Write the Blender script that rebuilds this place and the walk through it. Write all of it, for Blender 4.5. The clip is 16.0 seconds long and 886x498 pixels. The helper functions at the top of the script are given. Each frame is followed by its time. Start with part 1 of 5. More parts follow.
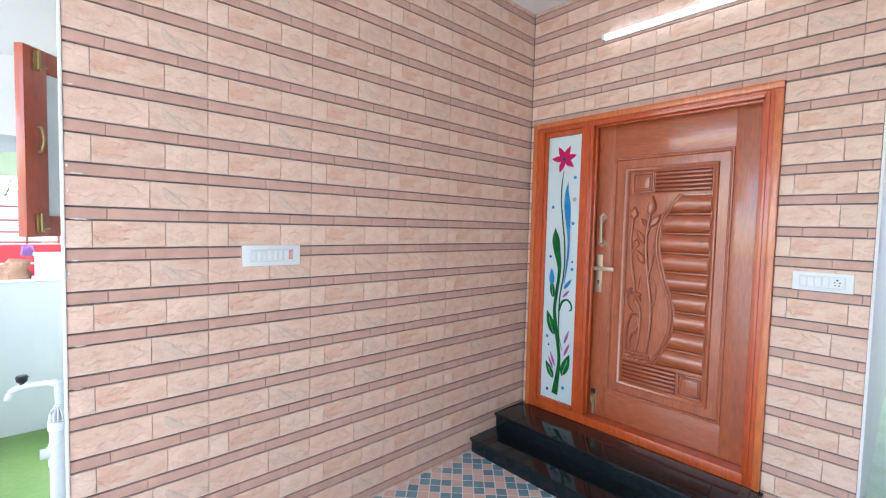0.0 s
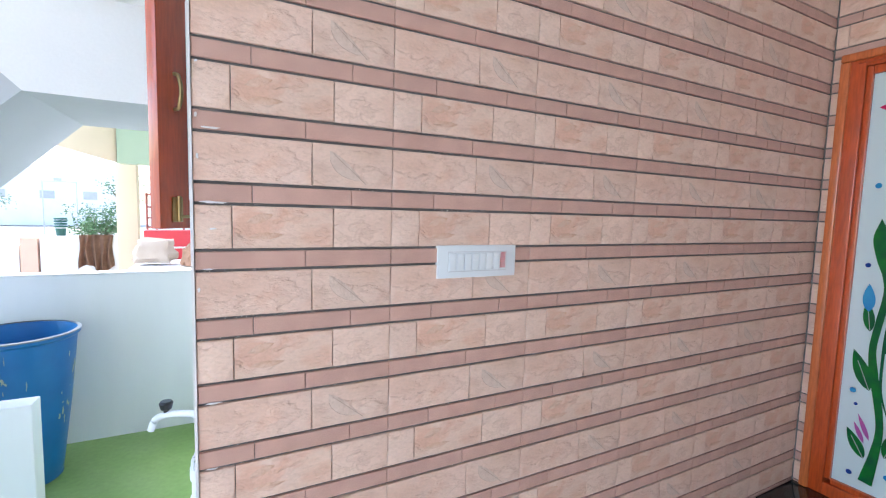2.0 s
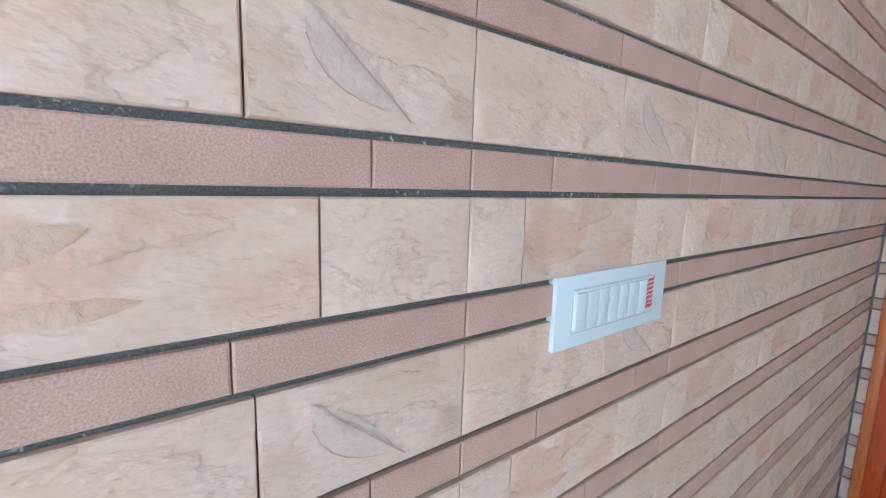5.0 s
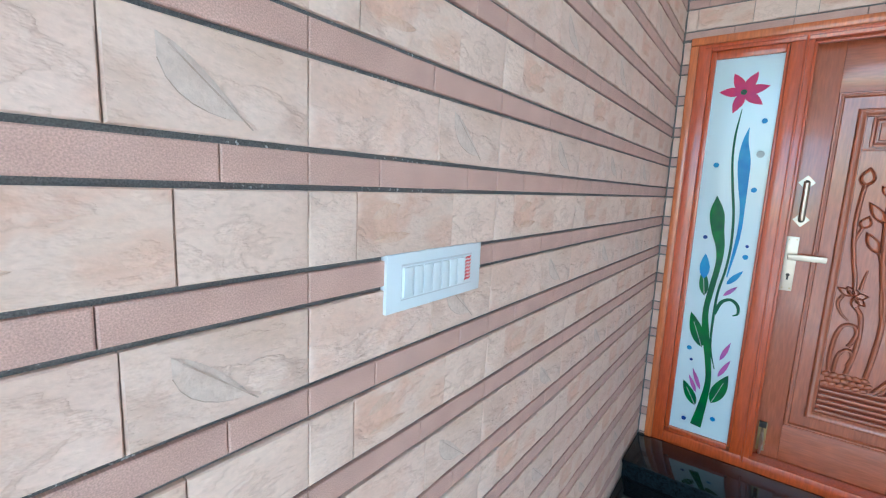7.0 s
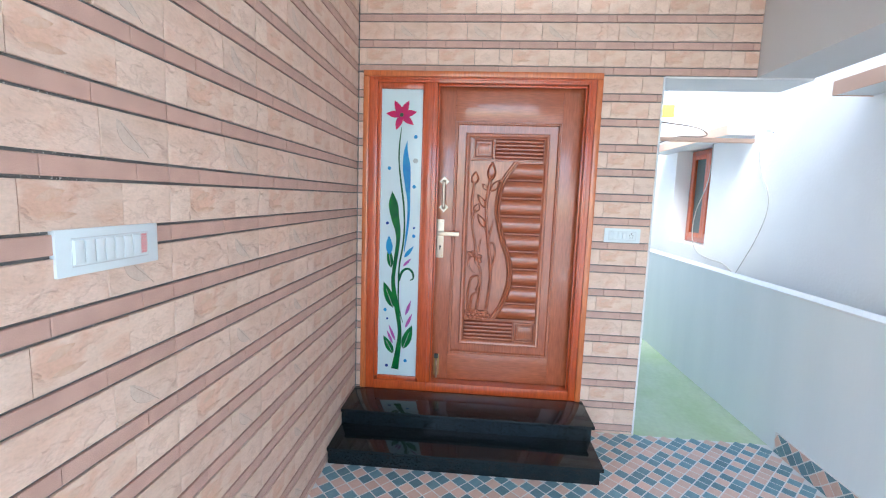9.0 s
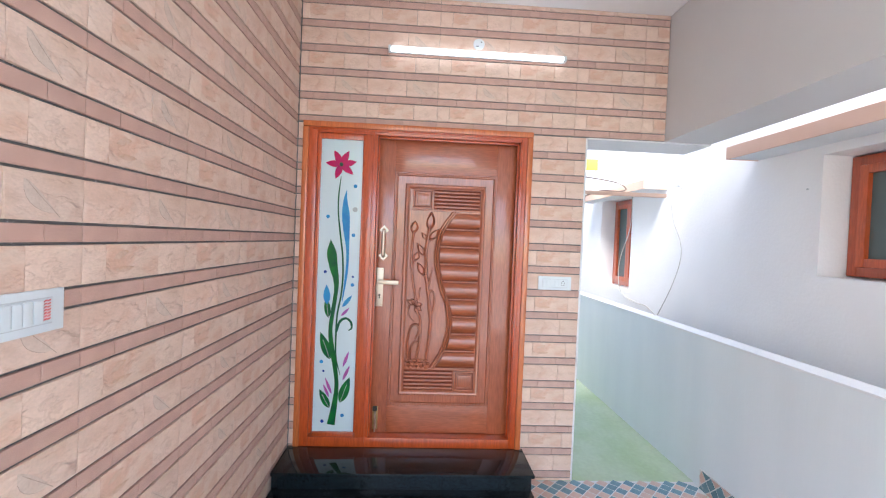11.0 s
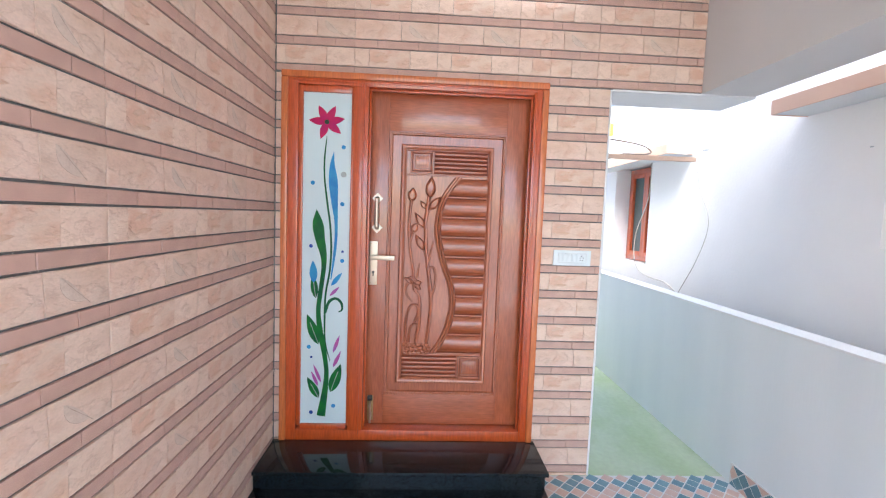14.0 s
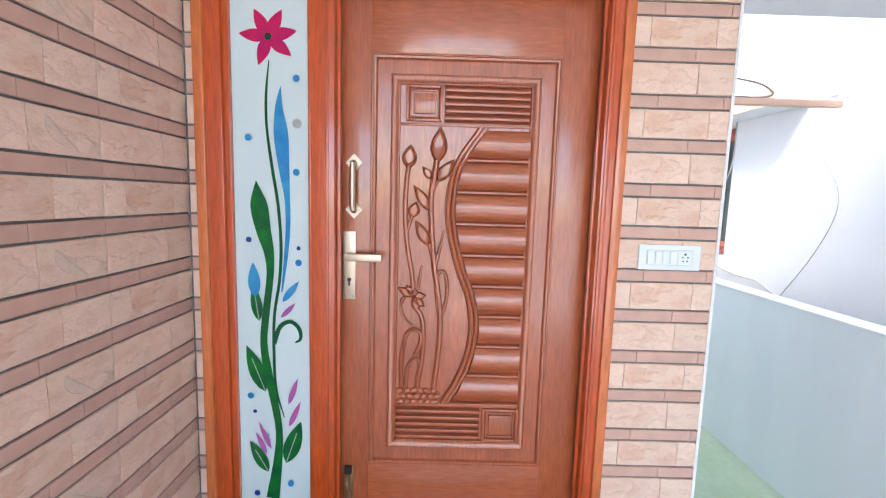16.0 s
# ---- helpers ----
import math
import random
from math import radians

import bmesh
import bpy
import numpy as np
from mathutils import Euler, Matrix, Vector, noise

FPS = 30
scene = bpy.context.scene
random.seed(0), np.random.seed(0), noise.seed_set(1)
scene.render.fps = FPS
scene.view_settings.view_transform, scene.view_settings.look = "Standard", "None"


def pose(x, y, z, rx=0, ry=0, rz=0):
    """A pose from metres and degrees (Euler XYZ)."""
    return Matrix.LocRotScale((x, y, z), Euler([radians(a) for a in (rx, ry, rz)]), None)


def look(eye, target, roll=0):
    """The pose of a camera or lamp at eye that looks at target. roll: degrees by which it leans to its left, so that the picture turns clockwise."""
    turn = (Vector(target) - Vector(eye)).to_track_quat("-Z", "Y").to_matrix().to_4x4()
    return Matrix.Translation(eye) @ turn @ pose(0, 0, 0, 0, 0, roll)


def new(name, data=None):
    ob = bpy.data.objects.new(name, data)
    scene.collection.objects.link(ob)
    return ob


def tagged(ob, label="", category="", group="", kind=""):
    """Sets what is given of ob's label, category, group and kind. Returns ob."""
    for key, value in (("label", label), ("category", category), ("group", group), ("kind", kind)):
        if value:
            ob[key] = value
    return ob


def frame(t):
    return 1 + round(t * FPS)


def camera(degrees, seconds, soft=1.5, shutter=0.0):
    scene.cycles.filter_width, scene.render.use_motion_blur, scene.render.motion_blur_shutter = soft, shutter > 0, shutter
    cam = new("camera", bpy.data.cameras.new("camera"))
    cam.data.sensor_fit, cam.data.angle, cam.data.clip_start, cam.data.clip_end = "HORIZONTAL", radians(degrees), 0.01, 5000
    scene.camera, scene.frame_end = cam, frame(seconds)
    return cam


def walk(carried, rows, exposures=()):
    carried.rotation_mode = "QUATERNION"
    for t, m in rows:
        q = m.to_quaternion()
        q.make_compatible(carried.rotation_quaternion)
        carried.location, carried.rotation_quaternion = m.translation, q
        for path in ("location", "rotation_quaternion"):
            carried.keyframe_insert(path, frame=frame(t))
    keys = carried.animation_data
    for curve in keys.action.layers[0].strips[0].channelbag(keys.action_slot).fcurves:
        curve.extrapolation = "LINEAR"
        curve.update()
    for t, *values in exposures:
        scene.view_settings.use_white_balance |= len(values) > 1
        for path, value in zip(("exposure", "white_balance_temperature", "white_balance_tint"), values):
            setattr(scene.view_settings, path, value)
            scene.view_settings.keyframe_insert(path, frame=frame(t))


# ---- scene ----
cam = camera(91.1, 16.0, soft=1.2)
PATH = [
    (0, (0.597, 1.231, 1.523), (1.952, 2.698, 1.42), 1.4),
    (0.5, (0.579, 1.406, 1.509), (1.771, 3.007, 1.387), 1.7),
    (1, (0.603, 1.604, 1.508), (1.679, 3.283, 1.358), 1.7),
    (1.5, (0.687, 1.865, 1.514), (1.663, 3.603, 1.35), 1.6),
    (2, (0.709, 2.137, 1.512), (1.613, 3.913, 1.342), 1.6),
    (2.5, (0.719, 2.38, 1.514), (1.624, 4.156, 1.351), 1.7),
    (3, (0.791, 2.58, 1.514), (1.735, 4.337, 1.371), 1.9),
    (3.5, (0.804, 2.692, 1.515), (1.82, 4.411, 1.391), 2.0),
    (6, (0.837, 2.924, 1.53), (2.146, 4.386, 1.144), 1.9),
    (6.5, (0.819, 2.833, 1.523), (2.227, 4.218, 1.207), 1.8),
    (7, (0.775, 2.754, 1.528), (2.361, 3.936, 1.234), 2.6),
    (7.5, (0.679, 2.626, 1.518), (2.433, 3.553, 1.265), 2.3),
    (8, (0.532, 2.493, 1.513), (2.41, 3.135, 1.263), 2.2),
    (8.5, (0.487, 2.439, 1.511), (2.441, 2.792, 1.269), 1.9),
    (9, (0.491, 2.419, 1.506), (2.471, 2.569, 1.27), 2.0),
    (9.5, (0.488, 2.422, 1.518), (2.478, 2.456, 1.323), 2.1),
    (10, (0.459, 2.408, 1.559), (2.457, 2.373, 1.477), 2.4),
    (12.5, (0.532, 2.409, 1.559), (2.524, 2.245, 1.498), 2.3),
    (13, (0.555, 2.388, 1.539), (2.548, 2.248, 1.456), 2.1),
    (13.5, (0.637, 2.366, 1.51), (2.631, 2.256, 1.404), 2.1),
    (14, (0.821, 2.384, 1.521), (2.813, 2.282, 1.37), 2.1),
    (14.5, (1.033, 2.36, 1.508), (3.024, 2.278, 1.339), 2.0),
    (15, (1.276, 2.316, 1.505), (3.266, 2.257, 1.314), 2.0),
    (15.5, (1.528, 2.312, 1.497), (3.517, 2.277, 1.29), 1.8),
    (16, (1.756, 2.326, 1.491), (3.743, 2.309, 1.26), 1.7),
]
walk(cam, [(t, look(eye, target, roll)) for t, eye, target, roll in PATH], [(0.0, 2.50, 6090, 8), (1.0, 2.38, 5990, 7), (2.5, 2.16, 6000, 10), (3.5, 2.18, 5900, 6), (6.0, 2.23, 5140, -3), (7.0, 2.37, 5260, -4), (7.5, 2.47, 5280, -5), (8.0, 2.51, 5390, -3), (9.0, 2.49, 5750, 2), (10.0, 2.47, 6050, 9), (12.5, 2.40, 6230, 10), (16.0, 2.68, 6180, 9)])

# ---- world and sun: a bright hazy day, sun high behind the house ----
world = bpy.data.worlds.new("sky")
scene.world = world
world.use_nodes = True
wn = world.node_tree.nodes
sky = wn.new("ShaderNodeTexSky")
sky.sky_type, sky.sun_disc = "NISHITA", False
sky.sun_elevation, sky.sun_rotation = radians(53), radians(-64)
sky.air_density, sky.dust_density = 1.0, 1.5
wn["Background"].inputs[1].default_value = 0.135
world.node_tree.links.new(sky.outputs[0], wn["Background"].inputs[0])
SUN = bpy.data.lights.new("sun", "SUN")
SUN.energy, SUN.angle, SUN.color = 2.2, radians(42), (1.0, 0.985, 0.965)
sun = new("sun", SUN)
sun.matrix_world = look((-4.6, 2.2, 6.8), (0, 0, 0))


# ---- materials ----
def mat(name, base, rough=0.6, metal=0.0, tint=None, scale=6.0, mix=0.5, bump=0.0, bscale=60.0, bdist=0.01,
        var=0.0, coat=0.0, stretch=(1, 1, 1), coords="Object", fine=0.0, fscale=300.0, spec=0.5, rvar=0.0):
    """A noise-mottled surface: base and tint mixed by large noise, value varied by piece, fine grain and relief."""
    m = bpy.data.materials.new(name)
    m.use_nodes = True
    n, l = m.node_tree.nodes, m.node_tree.links
    b = n["Principled BSDF"]
    tc = n.new("ShaderNodeTexCoord")
    mp = n.new("ShaderNodeMapping")
    mp.inputs["Scale"].default_value = stretch
    l.new(tc.outputs[coords], mp.inputs[0])
    nz = n.new("ShaderNodeTexNoise")
    nz.inputs["Scale"].default_value, nz.inputs["Detail"].default_value = scale, 5
    l.new(mp.outputs[0], nz.inputs["Vector"])
    ramp = n.new("ShaderNodeMapRange")
    ramp.inputs[1].default_value, ramp.inputs[2].default_value = 0.35, 0.68
    ramp.inputs[4].default_value = mix
    l.new(nz.outputs[0], ramp.inputs[0])
    mx = n.new("ShaderNodeMixRGB")
    mx.inputs[1].default_value = (*base, 1)
    mx.inputs[2].default_value = (*(tint or [c * 0.8 for c in base]), 1)
    l.new(ramp.outputs[0], mx.inputs[0])
    col = mx.outputs[0]
    if fine:
        fz = n.new("ShaderNodeTexNoise")
        fz.inputs["Scale"].default_value, fz.inputs["Detail"].default_value = fscale, 3
        l.new(mp.outputs[0], fz.inputs["Vector"])
        fr = n.new("ShaderNodeMapRange")
        fr.inputs[1].default_value, fr.inputs[2].default_value = 0.3, 0.7
        fr.inputs[3].default_value, fr.inputs[4].default_value = 1 - fine, 1 + fine
        l.new(fz.outputs[0], fr.inputs[0])
        hs = n.new("ShaderNodeHueSaturation")
        l.new(fr.outputs[0], hs.inputs["Value"])
        l.new(col, hs.inputs["Color"])
        col = hs.outputs[0]
    if var:
        oi = n.new("ShaderNodeObjectInfo")
        ge = n.new("ShaderNodeNewGeometry")
        ad = n.new("ShaderNodeMath")
        ad.operation = "ADD"
        l.new(oi.outputs["Random"], ad.inputs[0])
        l.new(ge.outputs["Random Per Island"], ad.inputs[1])
        fr2 = n.new("ShaderNodeMath")
        fr2.operation = "FRACT"
        l.new(ad.outputs[0], fr2.inputs[0])
        vr = n.new("ShaderNodeMapRange")
        vr.inputs[3].default_value, vr.inputs[4].default_value = 1 - var, 1 + var
        l.new(fr2.outputs[0], vr.inputs[0])
        hv = n.new("ShaderNodeHueSaturation")
        l.new(vr.outputs[0], hv.inputs["Value"])
        l.new(col, hv.inputs["Color"])
        col = hv.outputs[0]
    l.new(col, b.inputs["Base Color"])
    b.inputs["Roughness"].default_value, b.inputs["Metallic"].default_value = rough, metal
    b.inputs["Coat Weight"].default_value, b.inputs["Coat Roughness"].default_value = coat, 0.13
    b.inputs["Coat IOR"].default_value = 1.58
    b.inputs["Specular IOR Level"].default_value = spec
    if rvar:
        rr = n.new("ShaderNodeMapRange")
        rr.inputs[3].default_value, rr.inputs[4].default_value = rough - rvar, rough + rvar
        l.new(nz.outputs[0], rr.inputs[0])
        l.new(rr.outputs[0], b.inputs["Roughness"])
    if bump:
        bz = n.new("ShaderNodeTexNoise")
        bz.inputs["Scale"].default_value, bz.inputs["Detail"].default_value = bscale, 6
        l.new(mp.outputs[0], bz.inputs["Vector"])
        bp = n.new("ShaderNodeBump")
        bp.inputs["Strength"].default_value, bp.inputs["Distance"].default_value = bump, bdist
        l.new(bz.outputs[0], bp.inputs["Height"])
        l.new(bp.outputs[0], b.inputs["Normal"])
    return m


# split-face cladding: four kinds of printed stone, a smooth strip, dark grooves
def stone(name, base, tint, flush, seed, flush_at=0.62):
    """Cleft stone face: soft tone patches, coloured flush, thin brown clefts and ridged relief, in the piece's own coordinates."""
    m = bpy.data.materials.new(name)
    m.use_nodes = True
    n, l = m.node_tree.nodes, m.node_tree.links
    b = n["Principled BSDF"]
    tc, mp = n.new("ShaderNodeTexCoord"), n.new("ShaderNodeMapping")
    mp.inputs["Location"].default_value = (seed, seed * 0.7, 0)
    mp.inputs["Scale"].default_value = (0.8, 1.35, 1)
    l.new(tc.outputs["UV"], mp.inputs[0])

    def nz(scale, detail, dist=0.0, rough=0.5):
        t = n.new("ShaderNodeTexNoise")
        t.inputs["Scale"].default_value, t.inputs["Detail"].default_value = scale, detail
        t.inputs["Distortion"].default_value, t.inputs["Roughness"].default_value = dist, rough
        l.new(mp.outputs[0], t.inputs["Vector"])
        return t.outputs[0]

    def rng_(src, lo, hi, a, b_):
        t = n.new("ShaderNodeMapRange")
        for i, v in zip((1, 2, 3, 4), (lo, hi, a, b_)):
            t.inputs[i].default_value = v
        l.new(src, t.inputs[0])
        return t.outputs[0]

    def op(kind, x, y):
        t = n.new("ShaderNodeMath")
        t.operation = kind
        for i, v in enumerate((x, y)):
            if isinstance(v, (int, float)):
                t.inputs[i].default_value = v
            else:
                l.new(v, t.inputs[i])
        return t.outputs[0]

    def mixc(fac, c1, c2):
        t = n.new("ShaderNodeMixRGB")
        l.new(fac, t.inputs[0])
        for i, v in ((1, c1), (2, c2)):
            if isinstance(v, tuple):
                t.inputs[i].default_value = (*v, 1)
            else:
                l.new(v, t.inputs[i])
        return t.outputs[0]
    patch, warm, big, small = nz(8, 3), nz(13, 4, 0.4), nz(11, 5, 0.12, 0.54), nz(130, 4)
    ridge = op("ABSOLUTE", op("SUBTRACT", big, 0.5), 0)
    cleft = rng_(ridge, 0.0, 0.022, 1.0, 0.0)
    col = mixc(rng_(patch, 0.38, 0.62, 0, 1), base, tint)
    col = mixc(rng_(warm, flush_at - 0.08, flush_at + 0.08, 0, 0.5), col, flush)
    col = mixc(op("MULTIPLY", cleft, op("MULTIPLY", rng_(nz(9, 2), 0.46, 0.60, 0, 1), 0.22)), col, (0.40, 0.235, 0.15))
    hs = n.new("ShaderNodeHueSaturation")
    oi, ge = n.new("ShaderNodeObjectInfo"), n.new("ShaderNodeNewGeometry")
    rnd = op("FRACT", op("ADD", oi.outputs["Random"], ge.outputs["Random Per Island"]), 0)
    l.new(op("MULTIPLY", rng_(rnd, 0, 1, 0.97, 1.03), rng_(small, 0.3, 0.7, 0.95, 1.05)), hs.inputs["Value"])
    l.new(col, hs.inputs["Color"])
    l.new(hs.outputs[0], b.inputs["Base Color"])
    b.inputs["Roughness"].default_value = 0.48
    h = op("ADD", op("MULTIPLY", rng_(ridge, 0.0, 0.07, 0, 1), 0.11), op("ADD", op("MULTIPLY", big, 1.95), op("MULTIPLY", small, 0.05)))
    bp = n.new("ShaderNodeBump")
    bp.inputs["Strength"].default_value, bp.inputs["Distance"].default_value = 1.0, 0.008
    l.new(h, bp.inputs["Height"])
    l.new(bp.outputs[0], b.inputs["Normal"])
    return m


M_LONG = stone("stone_peach", (0.704, 0.492, 0.379), (0.775, 0.580, 0.472), (0.673, 0.409, 0.290), 0.0)
M_LEAF = stone("stone_tan", (0.690, 0.500, 0.385), (0.735, 0.555, 0.450), (0.592, 0.400, 0.299), 1.7)
M_FLOWER = stone("stone_orange", (0.724, 0.536, 0.421), (0.765, 0.580, 0.472), (0.632, 0.322, 0.196), 3.3, 0.55)
M_PLAIN = stone("stone_cream", (0.775, 0.585, 0.470), (0.724, 0.530, 0.420), (0.694, 0.478, 0.383), 5.1, 0.66)
M_STRIP = mat("stone_strip_brown", (0.60, 0.385, 0.312), tint=(0.50, 0.315, 0.255), rough=0.6, scale=14, mix=0.8, var=0.04, coords="UV",
              fine=0.20, fscale=560, bump=0.2, bscale=480, bdist=0.002)
M_PRINT = mat("leaf_print_grey", (0.70, 0.565, 0.470), tint=(0.63, 0.485, 0.395), rough=0.5, scale=24, mix=0.95, coords="UV", bump=0.8, bscale=38, bdist=0.006, fine=0.05, fscale=150)
M_PRINTO = mat("leaf_print_orange", (0.66, 0.42, 0.29), tint=(0.70, 0.50, 0.385), rough=0.5, scale=40, mix=1.0, coords="UV", bump=0.7, bscale=50, bdist=0.006)
M_VEIN = mat("leaf_vein_brown", (0.44, 0.31, 0.235), tint=(0.58, 0.45, 0.37), rough=0.6, scale=60, mix=1.0, coords="UV")
M_GROOVE = mat("groove_dark", (0.150, 0.148, 0.142), tint=(0.22, 0.222, 0.215), rough=0.9, scale=30, fine=0.35, fscale=500)
gn, gl_ = M_GROOVE.node_tree.nodes, M_GROOVE.node_tree.links


def speck(scale, lo, hi):
    """A noise thresholded between lo and hi, in the groove's own coordinates."""
    tc_, t, r = gn.new("ShaderNodeTexCoord"), gn.new("ShaderNodeTexNoise"), gn.new("ShaderNodeMapRange")
    t.inputs["Scale"].default_value, t.inputs["Detail"].default_value = scale, 3
    r.inputs[1].default_value, r.inputs[2].default_value = lo, hi
    gl_.new(tc_.outputs["Object"], t.inputs["Vector"])
    gl_.new(t.outputs[0], r.inputs[0])
    return r.outputs[0]


# lime specks left in the joints
gm, gx = gn.new("ShaderNodeMath"), gn.new("ShaderNodeMixRGB")
gm.operation = "MULTIPLY"
gl_.new(speck(210, 0.60, 0.66), gm.inputs[0])
gl_.new(speck(5, 0.48, 0.60), gm.inputs[1])
g_bsdf = gn["Principled BSDF"]
gl_.new(gm.outputs[0], gx.inputs[0])
gl_.new(g_bsdf.inputs["Base Color"].links[0].from_socket, gx.inputs[1])
gx.inputs[2].default_value = (0.62, 0.64, 0.62, 1)
gl_.new(gx.outputs[0], g_bsdf.inputs["Base Color"])
M_WHITE = mat("white_emulsion", (0.80, 0.80, 0.80), tint=(0.74, 0.75, 0.755), rough=0.75, scale=1.6, mix=0.7, bump=0.25, bscale=45, bdist=0.004, fine=0.015, fscale=90)
M_CEIL = mat("ceiling_white", (0.85, 0.85, 0.85), tint=(0.81, 0.81, 0.815), rough=0.85, scale=1.2, mix=0.5)
M_GREY = mat("beam_grey_white", (0.66, 0.645, 0.64), tint=(0.61, 0.60, 0.60), rough=0.8, scale=1.4, mix=0.6, bump=0.1, bscale=80, bdist=0.002)
# white stair seen from below, its blue-grey shade put into the base colour
M_STAIRSHADE = mat("stair_white_shaded", (0.50, 0.525, 0.55), tint=(0.44, 0.465, 0.49), rough=0.85, scale=1.6, mix=0.7, bump=0.15, bscale=40, bdist=0.004)
M_PARAPET = mat("parapet_pale_grey", (0.79, 0.825, 0.83), tint=(0.73, 0.77, 0.78), rough=0.7, scale=2.2, mix=0.7, stretch=(2, 2, 0.35), bump=0.15, bscale=30, bdist=0.004)
M_NEIGH = mat("rough_white_plaster", (0.89, 0.855, 0.835), tint=(0.84, 0.805, 0.79), rough=0.85, scale=2.0, mix=0.7, bump=0.3, bscale=55, bdist=0.005)
M_GREEN = mat("green_oxide_floor", (0.45, 0.55, 0.31), tint=(0.64, 0.68, 0.56), rough=0.5, scale=3.2, mix=0.55, fine=0.05, fscale=30, bump=0.1, bscale=25, bdist=0.004)
M_GREENY = mat("green_oxide_yard", (0.19, 0.33, 0.085), tint=(0.27, 0.39, 0.15), rough=0.5, scale=2.6, mix=0.7, fine=0.07, fscale=30, bump=0.1, bscale=25, bdist=0.004)
M_GRANITE = mat("black_granite", (0.006, 0.011, 0.014), tint=(0.012, 0.018, 0.021), rough=0.06, scale=90, mix=0.8, coat=0.0, spec=0.4, fine=0.3, fscale=700, rvar=0.03)
WOOD = dict(rough=0.42, coat=1.0, spec=0.3, scale=5.5, bump=0.15, bscale=30, bdist=0.002, fine=0.18, fscale=38)
M_FRAME = mat("teak_frame_orange", (0.53, 0.085, 0.016), tint=(0.40, 0.050, 0.009), stretch=(3.0, 3.0, 0.35), **WOOD)
M_TRIM = mat("teak_bead_light", (0.60, 0.165, 0.045), tint=(0.50, 0.115, 0.028), stretch=(3.0, 3.0, 0.35), **WOOD)
M_DOOR = mat("teak_door_brown", (0.41, 0.108, 0.042), tint=(0.30, 0.068, 0.025), stretch=(3.2, 3.2, 0.4), **WOOD)
M_DOORH = mat("teak_door_cross_grain", (0.41, 0.108, 0.042), tint=(0.30, 0.068, 0.025), stretch=(3.2, 0.4, 3.2), **WOOD)
M_SHUT = mat("teak_shutter_red", (0.42, 0.062, 0.014), tint=(0.32, 0.045, 0.010), stretch=(3.0, 3.0, 0.35), **WOOD)
# darker teak for carved recesses: settled stain and crease shade in one colour
M_STAINSHADE = mat("stain_and_crease_shade", (0.21, 0.042, 0.016), tint=(0.15, 0.030, 0.011), rough=0.65, spec=0.2, scale=12)
M_BRASS = mat("satin_brass", (0.54, 0.45, 0.36), tint=(0.48, 0.39, 0.30), rough=0.38, metal=1.0, scale=30)
M_BRASSD = mat("aged_brass", (0.42, 0.30, 0.14), tint=(0.30, 0.2, 0.09), rough=0.4, metal=1.0, scale=30)
M_DARK = mat("dark_hole", (0.02, 0.018, 0.016), rough=0.6)
M_PLASTIC = mat("white_switch_plastic", (0.72, 0.775, 0.79), tint=(0.69, 0.75, 0.77), rough=0.3, scale=10)
M_GAP = mat("shadow_gap_grey", (0.60, 0.63, 0.64), rough=0.5, scale=10)
M_RED = mat("red_marking", (0.75, 0.06, 0.06), rough=0.4)
M_PVC = mat("white_pvc", (0.80, 0.83, 0.86), tint=(0.74, 0.78, 0.82), rough=0.35, scale=8)
M_BLACKP = mat("black_plastic", (0.018, 0.018, 0.022), rough=0.4)
M_DRUM = mat("blue_drum_plastic", (0.008, 0.125, 0.36), tint=(0.015, 0.17, 0.43), rough=0.4, scale=5, mix=0.8, bump=0.1, bscale=14)
M_DRUMIN = mat("blue_drum_rim", (0.20, 0.24, 0.28), tint=(0.34, 0.32, 0.28), rough=0.6, scale=16)
M_SCUFF = mat("pale_scuff", (0.42, 0.46, 0.36), rough=0.8, scale=40)
M_PEACH = mat("peach_paint", (0.74, 0.50, 0.38), tint=(0.68, 0.44, 0.33), rough=0.7, scale=5)
M_YELLOW = mat("cream_yellow_paint", (0.72, 0.60, 0.42), tint=(0.66, 0.55, 0.38), rough=0.75, scale=2)
M_LIME = mat("pale_green_paint", (0.38, 0.46, 0.31), tint=(0.34, 0.42, 0.28), rough=0.75, scale=2)
M_BRIGHTY = mat("yellow_paint", (0.85, 0.68, 0.05), rough=0.6)
M_CABLE = mat("cream_cable", (0.52, 0.46, 0.40), rough=0.5)
M_CABLED = mat("brown_cable", (0.36, 0.26, 0.22), rough=0.5)
M_RAIL = mat("rust_red_paint", (0.36, 0.10, 0.07), tint=(0.28, 0.08, 0.06), rough=0.6, scale=6)
M_REDP = mat("red_paint", (0.65, 0.05, 0.06), tint=(0.55, 0.05, 0.06), rough=0.6, scale=3)
M_CLOTH = mat("brown_cloth", (0.34, 0.20, 0.13), tint=(0.22, 0.12, 0.075), rough=0.9, scale=9, mix=0.9, bump=0.3, bscale=150, bdist=0.003)
M_SACK = mat("pale_sack", (0.46, 0.38, 0.31), tint=(0.36, 0.28, 0.22), rough=0.9, scale=7, bump=0.3, bscale=40)
M_BARK = mat("bark", (0.16, 0.11, 0.075), rough=0.9, scale=20, bump=0.4, bscale=30)
M_FOLIAGE = mat("foliage", (0.10, 0.19, 0.07), tint=(0.12, 0.20, 0.10), rough=0.6, scale=3, var=0.3)
M_EARTH = mat("dry_earth", (0.46, 0.435, 0.39), tint=(0.39, 0.37, 0.33), rough=0.95, scale=0.6, mix=0.9, bump=0.3, bscale=8, fine=0.08, fscale=12)
